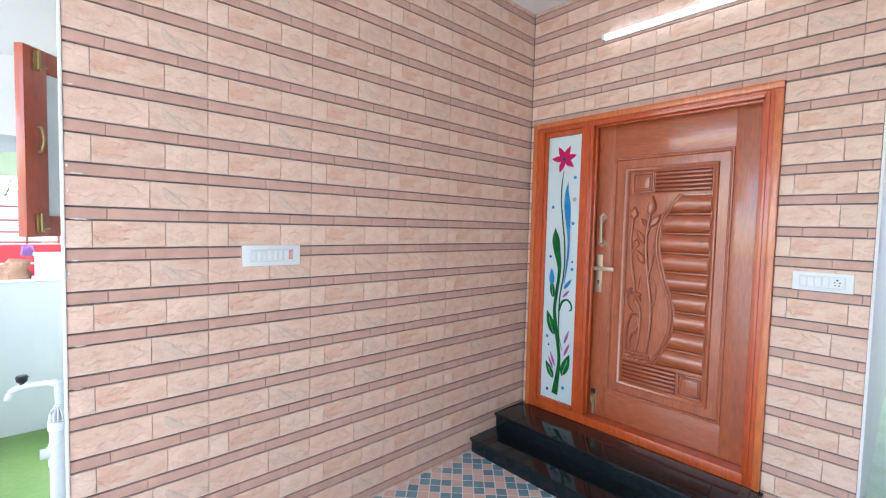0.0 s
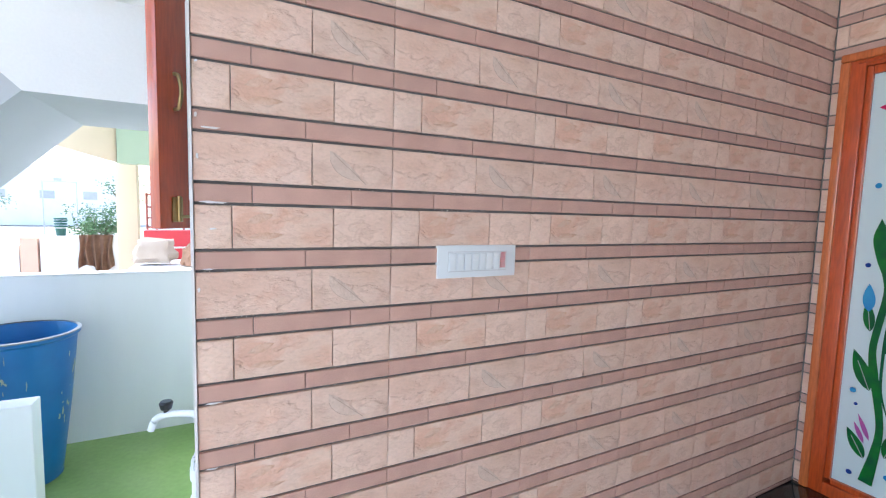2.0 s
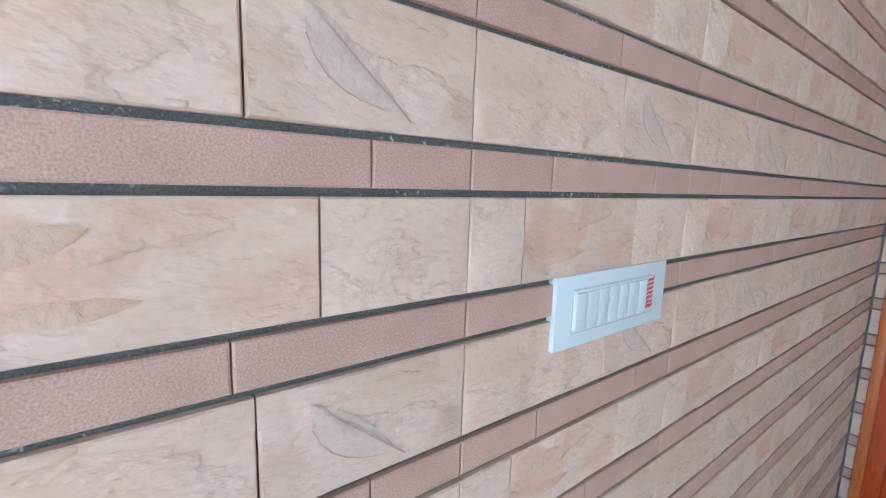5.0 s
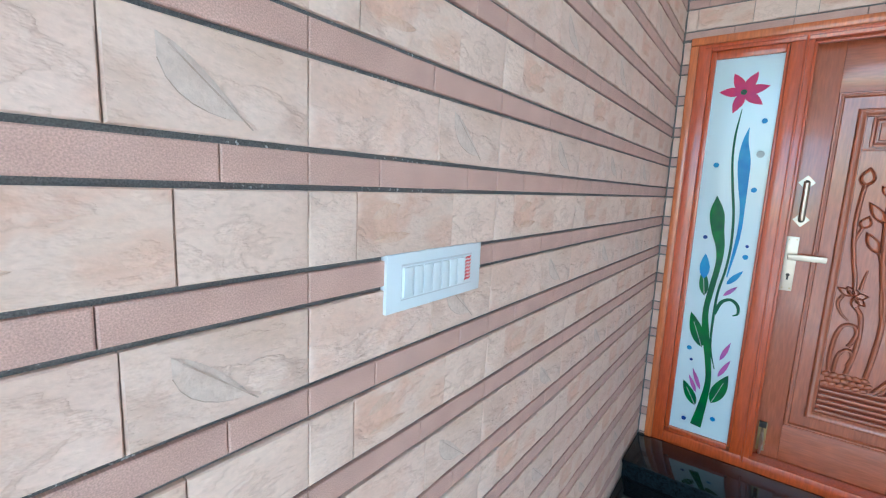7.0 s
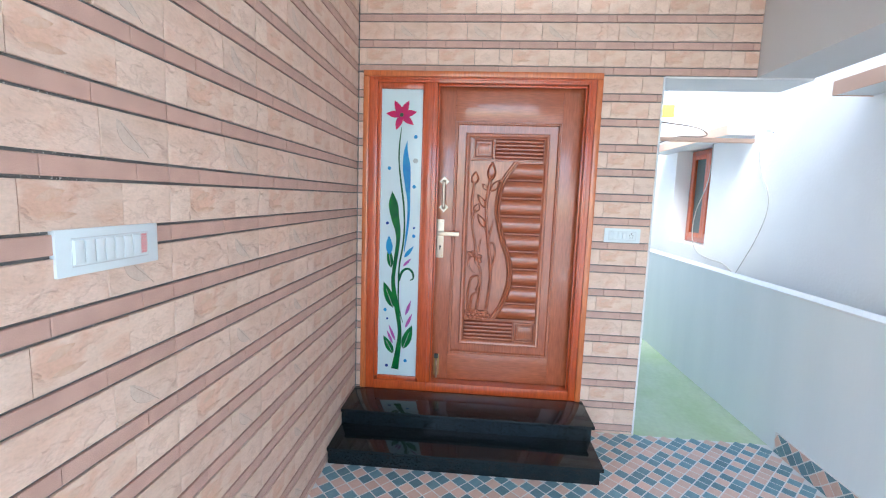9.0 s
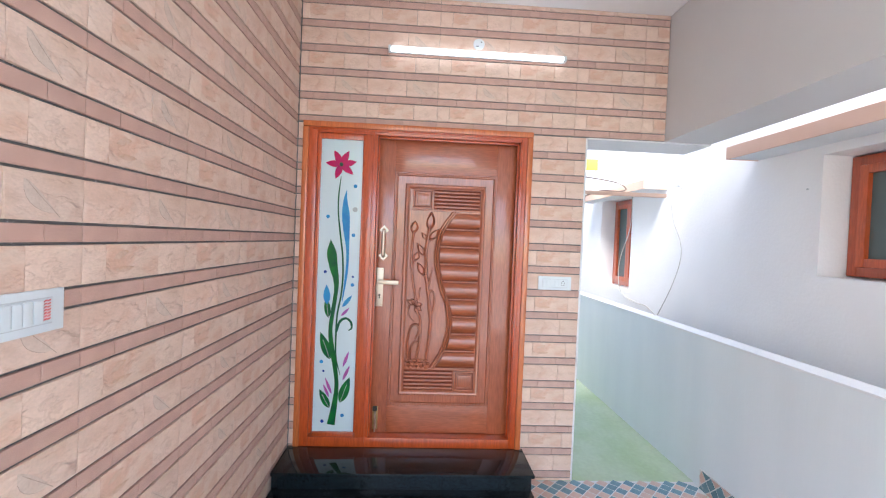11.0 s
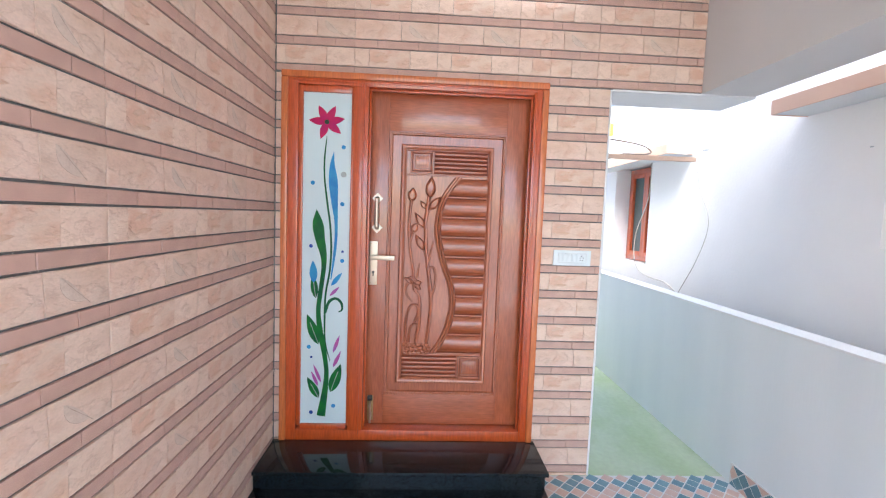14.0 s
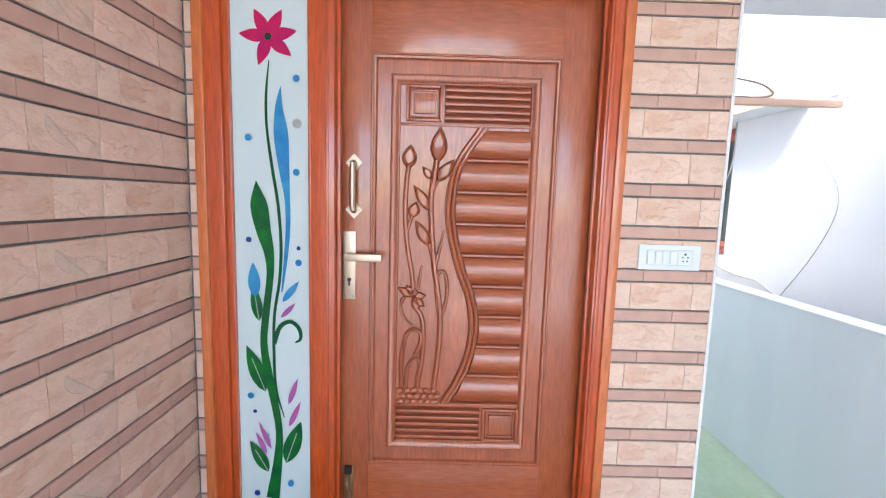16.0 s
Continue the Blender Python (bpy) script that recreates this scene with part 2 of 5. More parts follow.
M_BLUE = mat("blue_sheet", (0.05, 0.2, 0.5), rough=0.5, scale=4)
M_GREYB = mat("grey_block", (0.5, 0.5, 0.5), rough=0.8, scale=6)
M_PURPLE = mat("purple_plastic", (0.25, 0.1, 0.28), rough=0.5, scale=30)
M_POT = mat("dark_green_pot", (0.02, 0.10, 0.08), rough=0.5, scale=10)
M_TEALT = mat("teal_floor_tile", (0.13, 0.245, 0.29), tint=(0.19, 0.31, 0.355), rough=0.5, scale=24, var=0.18, fine=0.10, fscale=120, bump=0.15, bscale=90, bdist=0.002)
M_PINKT = mat("peach_floor_tile", (0.64, 0.43, 0.345), tint=(0.70, 0.50, 0.42), rough=0.5, scale=24, var=0.08, fine=0.05, fscale=120, bump=0.15, bscale=90, bdist=0.002)
M_GROUT = mat("pale_grout", (0.74, 0.72, 0.70), tint=(0.67, 0.65, 0.63), rough=0.9, scale=12)
# opaque shutter glass, lightened to stand for daylight coming through from behind
M_GLASSLIT = mat("frosted_glass_backlit", (0.84, 0.88, 0.88), tint=(0.78, 0.83, 0.84), rough=0.35, scale=14, bump=0.2, bscale=60, bdist=0.002)
M_GLASSW = mat("frosted_white_glass", (0.62, 0.74, 0.76), tint=(0.60, 0.72, 0.745), rough=0.12, scale=3, coat=0.4)


def paint(name, c, c2=None, rough=0.25):
    return mat(name, c, tint=c2 or [x * 0.8 for x in c], rough=rough, scale=18, mix=0.9, spec=0.3)


P_PINK, P_BLUE, P_NAVY = paint("glass_pink", (0.55, 0.015, 0.10), (0.42, 0.012, 0.12)), paint("glass_blue", (0.03, 0.22, 0.52), (0.05, 0.32, 0.55)), paint("glass_navy", (0.02, 0.06, 0.28))
P_GREEN, P_DKGREEN, P_GREY = paint("glass_green", (0.010, 0.165, 0.025), (0.006, 0.075, 0.035)), paint("glass_dark_green", (0.008, 0.10, 0.04)), paint("glass_grey", (0.42, 0.46, 0.46))
P_MAG = paint("glass_magenta", (0.42, 0.10, 0.32), (0.30, 0.12, 0.40))

tube_mat = bpy.data.materials.new("led_tube_glow")
tube_mat.use_nodes = True
tb = tube_mat.node_tree.nodes["Principled BSDF"]
tb.inputs["Base Color"].default_value = (0.9, 0.92, 0.95, 1)
tb.inputs["Emission Color"].default_value, tb.inputs["Emission Strength"].default_value = (0.88, 0.92, 1.0, 1), 0.9

pane_mat = bpy.data.materials.new("dark_window_glass")
pane_mat.use_nodes = True
pb = pane_mat.node_tree.nodes["Principled BSDF"]
pb.inputs["Base Color"].default_value, pb.inputs["Roughness"].default_value = (0.10, 0.13, 0.125, 1), 0.25


# ---- mesh helpers ----
def box(bm, x0, x1, y0, y1, z0, z1, bevel=0.0):
    vs = [bm.verts.new((x, y, z)) for x in (x0, x1) for y in (y0, y1) for z in (z0, z1)]
    fs = [bm.faces.new([vs[i] for i in q]) for q in ((0, 1, 3, 2), (4, 6, 7, 5), (0, 4, 5, 1), (2, 3, 7, 6), (0, 2, 6, 4), (1, 5, 7, 3))]
    if bevel:
        es = list({e for f in fs for e in f.edges})
        bmesh.ops.bevel(bm, geom=es, offset=bevel, segments=2, affect="EDGES", profile=0.6)
    return bm


def prism(bm, pts, lift, depth):
    """A flat outline (list of 3D points) pushed by the vector depth into a solid, lifted first."""
    lift, depth = Vector(lift), Vector(depth)
    a = [bm.verts.new(Vector(p) + lift) for p in pts]
    b = [bm.verts.new(Vector(p) + lift + depth) for p in pts]
    bm.faces.new(a[::-1])
    bm.faces.new(b)
    for i in range(len(pts)):
        j = (i + 1) % len(pts)
        bm.faces.new((a[i], a[j], b[j], b[i]))
    return bm


def lathe(bm, prof, at=(0, 0, 0), axis="z", seg=28, cap=True):
    """Turns a profile of (radius, height) about an axis."""
    rings = []
    for r, h in prof:
        ring = []
        for i in range(seg):
            a = 2 * math.pi * i / seg
            p = (r * math.cos(a), r * math.sin(a), h)
            p = {"z": p, "x": (p[2], p[0], p[1]), "y": (p[0], p[2], p[1])}[axis]
            ring.append(bm.verts.new(Vector(at) + Vector(p)))
        rings.append(ring)
    for a, b in zip(rings, rings[1:]):
        for i in range(seg):
            j = (i + 1) % seg
            bm.faces.new((a[i], a[j], b[j], b[i]))
    if cap:
        bm.faces.new(rings[0][::-1])
        bm.faces.new(rings[-1])
    return bm


def spline(pts, n=10):
    """Catmull-Rom through the points."""
    p = [Vector(q) for q in pts]
    p = [2 * p[0] - p[1]] + p + [2 * p[-1] - p[-2]]
    out = []
    for i in range(1, len(p) - 2):
        for k in range(n):
            t = k / n
            out.append(0.5 * (2 * p[i] + (p[i + 1] - p[i - 1]) * t + (2 * p[i - 1] - 5 * p[i] + 4 * p[i + 1] - p[i + 2]) * t * t
                              + (3 * p[i] - p[i - 1] - 3 * p[i + 1] + p[i + 2]) * t ** 3))
    out.append(p[-2])
    return out


def tube(bm, pts, r, seg=8, taper=None):
    """A round rod along points; taper gives the end radius."""
    pts = [Vector(p) for p in pts]
    rings = []
    for i, p in enumerate(pts):
        d = (pts[min(i + 1, len(pts) - 1)] - pts[max(i - 1, 0)]).normalized()
        u = d.cross(Vector((0.3, 0.2, 1)) if abs(d.z) < 0.9 else Vector((1, 0, 0))).normalized()
        v = d.cross(u)
        rr = r + ((taper - r) * i / (len(pts) - 1) if taper is not None else 0)
        rings.append([bm.verts.new(p + (u * math.cos(2 * math.pi * k / seg) + v * math.sin(2 * math.pi * k / seg)) * rr) for k in range(seg)])
    for a, b in zip(rings, rings[1:]):
        for k in range(seg):
            bm.faces.new((a[k], a[(k + 1) % seg], b[(k + 1) % seg], b[k]))
    bm.faces.new(rings[0][::-1])
    bm.faces.new(rings[-1])
    return bm


def link(name, bm, material, smooth=False):
    bmesh.ops.recalc_face_normals(bm, faces=bm.faces)
    me = bpy.data.meshes.new(name)
    bm.to_mesh(me)
    bm.free()
    for m in material if isinstance(material, (list, tuple)) else [material]:
        me.materials.append(m)
    if smooth:
        me.shade_smooth()
        me.set_sharp_from_angle(angle=radians(35))
    return new(name, me)


def part(name, bm, material, parent, label="", smooth=True):
    ob = link(name, bm, material, smooth)
    ob.parent = parent
    if label:
        ob["label"] = label
    return ob


def thing(name, at, label, category, group=""):
    ob = new(name)
    ob.empty_display_size = 0.05
    ob.location = at
    return tagged(ob, label, category, group)


def sub(name, bm, material, parent, label="", smooth=True):
    """part(), with the mesh given in world coordinates."""
    base = Vector((0, 0, 0))
    o = parent
    while o:
        base += o.location
        o = o.parent
    bmesh.ops.translate(bm, vec=-base, verts=bm.verts)
    return part(name, bm, material, parent, label, smooth)


def setting(name, bm, material, label, category, smooth=False):
    return tagged(link(name, bm, material, smooth), label, category, kind="structure")


B = bmesh.new

# ---- plan ----
WY, DX = 3.2, 3.276            # faces of the clad side wall and of the clad door wall
CEIL = 3.09
FIN = 0.655                   # free end of the clad side wall
OPEN_Y, BEAM_Y, PAR_Y = 1.347, 0.817, 0.497
HEAD = 2.264                  # underside of the lintel over the side passage
GR = 0.010                    # depth of the cladding over its backing

# ground and floors
setting("ground", box(B(), -2500, 2500, -2500, 2500, -0.9, -0.262), M_EARTH, "dry pale earth around the houses", "ground")
setting("floor", box(B(), -1.6, DX, PAR_Y - 0.02, WY + 0.1, -0.30, -0.001), M_GROUT, "pale grout bed under small mosaic floor tiles", "floor")
setting("floor_passage", box(B(), DX + 0.002, 12.0, PAR_Y - 0.02, OPEN_Y + 0.1, -0.30, -0.002), M_GREEN, "green oxide floor of the side passage, patchy", "floor")
setting("floor_yard", box(B(), -1.6, 1.2, WY + 0.102, 6.1, -0.30, -0.20), M_GREENY, "green oxide floor of the side yard, patchy", "floor")

# side wall with its fin end, door wall, passage wall and lintel
setting("wall_side", box(B(), FIN, DX + 0.3, WY + GR, WY + 0.16, 0, CEIL), M_GROOVE, "side wall clad in peach split-face tiles with brown strips", "wall")
setting("wall_fin_plaster", box(B(), FIN - 0.007, FIN - 0.001, WY - 0.002, WY + 0.175, 0.001, CEIL - 0.001), M_WHITE, "white plaster on the free end of the side wall", "wall")
bm = B()
box(bm, DX + GR, DX + 0.30, 3.166, WY + 0.009, 0, CEIL)
box(bm, DX + GR, DX + 0.30, OPEN_Y, 1.694, 0, CEIL)
box(bm, DX + GR, DX + 0.30, 1.694, 3.166, 2.280, CEIL)
box(bm, DX + GR, DX + 0.30, BEAM_Y, OPEN_Y, HEAD + 0.004, CEIL)
setting("wall_door", bm, M_GROOVE, "door wall clad in peach split-face tiles with brown strips", "wall")
setting("trim_opening", box(B(), DX + 0.003, DX + 0.302, OPEN_Y - 0.012, OPEN_Y - 0.001, 0, HEAD), M_WHITE, "white plastered reveal of the passage opening", "trim")
setting("trim_lintel", box(B(), DX + 0.003, DX + 0.302, PAR_Y, OPEN_Y - 0.013, HEAD - 0.008, HEAD + 0.003), M_WHITE, "white plastered underside of the lintel", "trim")
setting("wall_passage", box(B(), DX + 0.303, 12.0, OPEN_Y, OPEN_Y + 0.2, 0, 3.29), M_WHITE, "white plastered house wall along the side passage", "wall")
setting("beam", box(B(), -1.5, DX + 0.30, PAR_Y, BEAM_Y - 0.002, HEAD + 0.004, CEIL), M_GREY, "grey-white painted beam over the parapet", "beam")
setting("ceiling", box(B(), -1.5, DX + 0.31, PAR_Y + 0.004, WY + 0.3, CEIL + 0.002, CEIL + 0.2), M_CEIL, "white painted porch ceiling", "ceiling")
setting("roof_house", box(B(), 0.98, 12.0, OPEN_Y + 0.01, 12.0, CEIL + 0.21, 3.42), M_WHITE, "white roof slab and parapet of the house", "roof")
setting("wall_yard", box(B(), 0.98, 1.18, WY + 0.17, 12.0, -0.28, CEIL + 0.2), M_WHITE, "white house wall beside the yard", "wall")
setting("wall_inside", box(B(), DX + 0.8, DX + 0.9, OPEN_Y + 0.21, WY + 0.3, 0, CEIL), M_WHITE, "plain wall behind the door", "wall")

# parapet of the passage and the porch
setting("parapet", box(B(), -1.6, 12.0, PAR_Y - 0.12, PAR_Y, -0.04, 0.979), M_PARAPET, "pale grey plastered parapet with faint streaks", "parapet")
setting("parapet_coping", box(B(), -1.6, 12.0, PAR_Y - 0.125, PAR_Y + 0.004, 0.980, 0.994, 0.003), M_WHITE, "white painted top of the parapet", "coping")
before = set(bpy.data.objects)
RISE = 0.037
# neighbour's wall with window recesses, chajjas; far closing
NY = 0.08
bm = B()
for x0, x1, z0, z1 in ((-3.0, 12.0, -0.1, 1.05), (-3.0, 12.0, 2.11, 2.9), (-3.0, 2.0, 1.4, 2.11), (2.893, 5.15, 1.05, 2.11), (5.95, 12.0, 1.05, 2.11), (-3.0, 2.893, 1.05, 1.4)):
    box(bm, x0, x1, NY - 0.3, NY, z0, z1)
setting("wall_neighbour", bm, M_NEIGH, "rough white plastered wall of the neighbouring house", "wall")


def neighbour_window(name, x0, x1, z0, z1, y, label):
    w = thing(name, ((x0 + x1) / 2, y, z0), label, "window")
    w["kind"] = "structure"
    f = 0.055
    for a, b, c, d in ((x0, x0 + f, z0, z1), (x1 - f, x1, z0, z1), (x0 + f, x1 - f, z0, z0 + f), (x0 + f, x1 - f, z1 - f, z1)):
        sub("window_frame", box(B(), a, b, y - 0.06, y, c, d, 0.004), M_SHUT, w)
    n = 2
    for k in range(n):
        a = x0 + f + (x1 - x0 - 2 * f) * k / n
        b = x0 + f + (x1 - x0 - 2 * f) * (k + 1) / n
        s = 0.05
        sash = B()
        for p, q, r, t in ((a, a + s, z0 + f, z1 - f), (b - s, b, z0 + f, z1 - f), (a + s, b - s, z0 + f, z0 + f + s), (a + s, b - s, z1 - f - s, z1 - f)):
            box(sash, p, q, y - 0.045, y + 0.01, r, t, 0.004)
        so = sub("sash", sash, M_FRAME, w)
        pane = sub("pane", box(B(), a + s, b - s, y - 0.025, y - 0.018, z0 + f + s, z1 - f - s), pane_mat, so, "dark obscured glass")


neighbour_window("window_1", 5.16, 5.94, 1.06, 2.10, NY - 0.17, "brown wooden neighbour window with obscured glass, shut")
neighbour_window("window_2", 2.01, 2.885, 1.41, 2.10, NY - 0.17, "brown wooden neighbour window set deep in white plaster")
setting("wall_neighbour_back", box(B(), -3.0, 12.0, NY - 0.5, NY - 0.31, -0.1, 2.9), M_NEIGH, "plain wall behind the neighbour's windows", "wall")


def chajja(name, x0, x1, z, label):
    c = thing(name, ((x0 + x1) / 2, NY, z), label, "sunshade")
    y1 = 0.305
    sub("slab", box(B(), x0 + 0.004, x1 - 0.004, NY + 0.001, y1, z, z + 0.075, 0.004), M_WHITE, c)
    bm = B()
    box(bm, x0, x1, y1 + 0.001, y1 + 0.010, z - 0.004, z + 0.080)
    box(bm, x1 - 0.003, x1 + 0.004, NY + 0.001, y1 + 0.0005, z - 0.004, z + 0.080)
    box(bm, x0 - 0.004, x0 + 0.003, NY + 0.001, y1 + 0.0005, z - 0.004, z + 0.080)
    sub("painted_edge", bm, M_PEACH, c, "peach painted edge")
    return c


chajja("sunshade", 0.9, 3.386, 2.163, "white concrete sunshade with peach edge over the neighbour's window")
chajja("sunshade", 4.49, 6.2, 2.092, "white concrete sunshade with peach edge over the neighbour's window")

yb = thing("sunshade_block", (5.8, 0.8, 2.4), "yellow painted concrete sunshade high in the passage", "sunshade")
sub("block", box(B(), 5.61, 6.0, 0.30, OPEN_Y - 0.001, 2.435, 2.57, 0.01), M_BRIGHTY, yb)
sub("underside", box(B(), 5.62, 5.99, 0.31, OPEN_Y - 0.001, 2.400, 2.434, 0.004), M_WHITE, yb, "white underside")
nail = thing("wall_nail", (2.977, NY, 1.92), "small grey nail in white plaster", "nail")
sub("shank", tube(B(), [(2.977, NY - 0.004, 1.92), (2.977, NY + 0.012, 1.919)], 0.0025, 6), M_GREYB, nail)
sub("head", lathe(B(), [(0.0045, NY + 0.012), (0.0045, NY + 0.014)], (2.977, 0, 1.919), "y", 8), M_GREYB, nail)
# batten across the passage with a loop of cable
batten = thing("wooden_batten", (3.855, 1.0, 1.93), "brown wooden batten projecting from the house wall", "batten")
sub("bar", box(B(), 3.835, 3.875, 0.462, OPEN_Y - 0.001, 1.932, 1.962, 0.004), M_PEACH, batten)
lp = thing("cable_loop", (3.855, 1.05, 1.964), "grey cable looped over the wooden batten", "cable")
sub("cable", tube(B(), spline([(3.855, 1.36, 2.08), (3.855, 1.15, 2.07), (3.85, 0.88, 2.035), (3.85, 0.79, 1.99), (3.85, 0.84, 1.967), (3.855, 1.0, 1.964), (3.84, 1.15, 1.90), (3.83, 1.34, 1.80)]), 0.005), M_CABLED, lp)

# cables on the neighbour's wall
cab = thing("hanging_cable", (4.7, NY, 0.9), "thin cream cable hanging loose on white plaster", "cable")
sub("cable", tube(B(), spline([(4.40, NY + 0.006, 1.94), (4.34, NY + 0.01, 1.77), (4.22, NY + 0.012, 1.59), (4.21, NY + 0.012, 1.42), (4.33, NY + 0.012, 1.17), (4.55, NY + 0.012, 0.86)]), 0.003), M_CABLE, cab)
cab2 = thing("window_cable", (5.2, NY, 1.0), "pale cable hanging across the neighbour's window", "cable")
sub("cable", tube(B(), spline([(5.12, NY + 0.02, 2.1), (5.14, NY + 0.02, 1.75), (5.32, NY + 0.03, 1.4), (5.34, NY + 0.03, 1.15), (5.25, NY + 0.02, 1.0), (5.0, NY + 0.015, 0.95), (4.75, NY + 0.012, 0.94), (4.56, NY + 0.012, 0.87)]), 0.0045), M_CABLE, cab2)
hook = thing("wall_hook", (4.25, NY, 2.09), "small white wall hook on rough plaster", "hook")
sub("arm", tube(B(), spline([(4.30, NY - 0.004, 2.095), (4.30, NY + 0.04, 2.095), (4.22, NY + 0.045, 2.09), (4.19, NY + 0.045, 2.065)]), 0.005), M_GREYB, hook)

for ob in set(bpy.data.objects) - before:
    if ob.parent is None:
        ob.location.z += RISE

# ---- steps ----
def step(label, x0, x1, y0, y1, z0, z1):
    s = thing("granite_step", ((x0 + x1) / 2, (y0 + y1) / 2, z0), label, "step", "entrance steps")
    sub("riser", box(B(), x0 + 0.022, x1, y0 + 0.014, y1, z0, z1 - 0.021), M_GRANITE, s)
    sub("tread", box(B(), x0, x1, y0, y1, z1 - 0.02, z1, 0.0035), M_GRANITE, s, "polished tread slab with a small nosing")
    return s


step("polished black granite entrance step, glossy", 2.70, DX + 0.0, 1.69, WY - 0.004, 0.0, 0.104)
step("polished black granite door step, glossy", 2.95, DX + 0.02, 1.68, WY - 0.004, 0.105, 0.2065)

# ---- door set ----
FX, LX, GX = 3.213, 3.292, 3.243    # faces of frame, leaf and side glass
frame_thing = thing("door_frame", (3.22, 2.43, 0.2), "orange-brown varnished teak door frame with side light", "door frame")
Y0, Y1, YM0, YM1, Z0, Z1 = 1.724, 3.148, 2.692, 2.772, 0.200, 2.215


def moulded(bm, y0, y1, z0, z1, steps):
    """A rectangular ring of stepped mouldings: (inset, face x, depth) from outside in."""
    for k, (ins, width, x) in enumerate(steps):
        a0, a1, c0, c1 = y0 + ins, y1 - ins, z0 + ins, z1 - ins
        for p, q, r, t in ((a0, a0 + width, c0, c1), (a1 - width, a1, c0, c1), (a0 + width, a1 - width, c0, c0 + width), (a0 + width, a1 - width, c1 - width, c1)):
            box(bm, x, x + 0.05, p, q, r, t, min(0.006, width * 0.35))
    return bm


def jamb(name, y0, y1, z0, z1):
    bm = B()
    box(bm, FX, FX + 0.12, y0, y1, z0, z1, 0.004)
    sub(name, bm, M_FRAME, frame_thing)


jamb("jamb", Y0, 1.80, Z0, Z1)
jamb("jamb", 3.062, Y1, Z0, Z1)
jamb("mullion", YM0, YM1, Z0 + 0.06, Z1 - 0.065)
jamb("head", 1.80, 3.062, Z1 - 0.065, Z1)
jamb("sill", 1.80, 3.062, Z0, Z0 + 0.06)
# rounded outer bead and stepped beads
for nm, y0, y1, z0, z1 in (("bead", Y0 - 0.002, Y0 + 0.034, Z0, Z1 - 0.034), ("bead", Y1 - 0.034, Y1 + 0.002, Z0, Z1 - 0.034), ("bead", Y0 - 0.002, Y1 + 0.002, Z1 - 0.0338, Z1 + 0.002)):
    sub(nm, box(B(), FX - 0.012, FX + 0.02, y0, y1, z0, z1, 0.009), M_TRIM, frame_thing, "rounded light orange outer bead")
bm = B()
for y0, y1, z0, z1, x in ((1.776, 1.792, Z0 + 0.03, Z1 - 0.046, FX - 0.006), (1.80, 1.812, Z0 + 0.06, Z1 - 0.065, FX + 0.03), (3.04, 3.062, 0.28, Z1 - 0.065, FX + 0.012),
                          (YM0 - 0.012, YM0, Z0 + 0.06, Z1 - 0.065, FX + 0.03), (YM0 + 0.02, YM0 + 0.03, Z0 + 0.03, Z1 - 0.046, FX - 0.006), (YM1, YM1 + 0.012, 0.28, Z1 - 0.065, FX + 0.012)):
    box(bm, x, x + 0.02, y0, y1, z0, z1, 0.004)
for y0, y1, z0, z1, x in ((1.80, YM0, Z1 - 0.077, Z1 - 0.065, FX + 0.03), (1.776, 3.09, Z1 - 0.050, Z1 - 0.038, FX - 0.006), (YM1 + 0.012, 3.04, Z1 - 0.100, Z1 - 0.065, FX + 0.013), (YM1 + 0.012, 3.04, Z0 + 0.06, Z0 + 0.085, FX + 0.013)):
    box(bm, x, x + 0.02, y0, y1, z0, z1, 0.004)
sub("moulding", bm, M_FRAME, frame_thing)

# side light: white frosted glass with painted flowers
gl = sub("side_glass", box(B(), GX, GX + 0.008, YM1 + 0.004, 3.048, 0.278, Z1 - 0.085), M_GLASSW, frame_thing, "frosted white glass with painted flowers")
GP = GX - 0.0012


def flat(bm, outline, x=None):
    """A thin film of glass paint with the given (y, z) outline."""
    vs = [bm.verts.new((GP if x is None else x, y, z)) for y, z in outline]
    bm.faces.new(vs)
    return bm


def petal(cy, cz, ang, length, width, bend=0.0, n=9):
    """A pointed leaf outline from (cy, cz) in direction ang (degrees, 90 is up, 0 towards the picture's right)."""
    a = radians(ang)
    d, s = (-math.cos(a), math.sin(a)), (math.sin(a), math.cos(a))
    left, right = [], []
    for k in range(n + 1):
        t = k / n
        w = width * 0.5 * math.sin(math.pi * t ** 0.8) ** 0.9
        c = bend * math.sin(math.pi * t)
        py, pz = cy + d[0] * length * t, cz + d[1] * length * t
        left.append((py + s[0] * (w + c), pz + s[1] * (w + c)))
        right.append((py + s[0] * (c - w), pz + s[1] * (c - w)))
    return left + right[-2:0:-1]


def disc(bm, y, z, r, x=None):
    return flat(bm, [(y + r * math.cos(k * math.pi / 8), z + r * math.sin(k * math.pi / 8)) for k in range(16)], x)


LAYER = [0]


def film():
    """Each coat of paint lies a hair above the one before."""
    LAYER[0] += 1
    return GP - 0.0003 * LAYER[0]


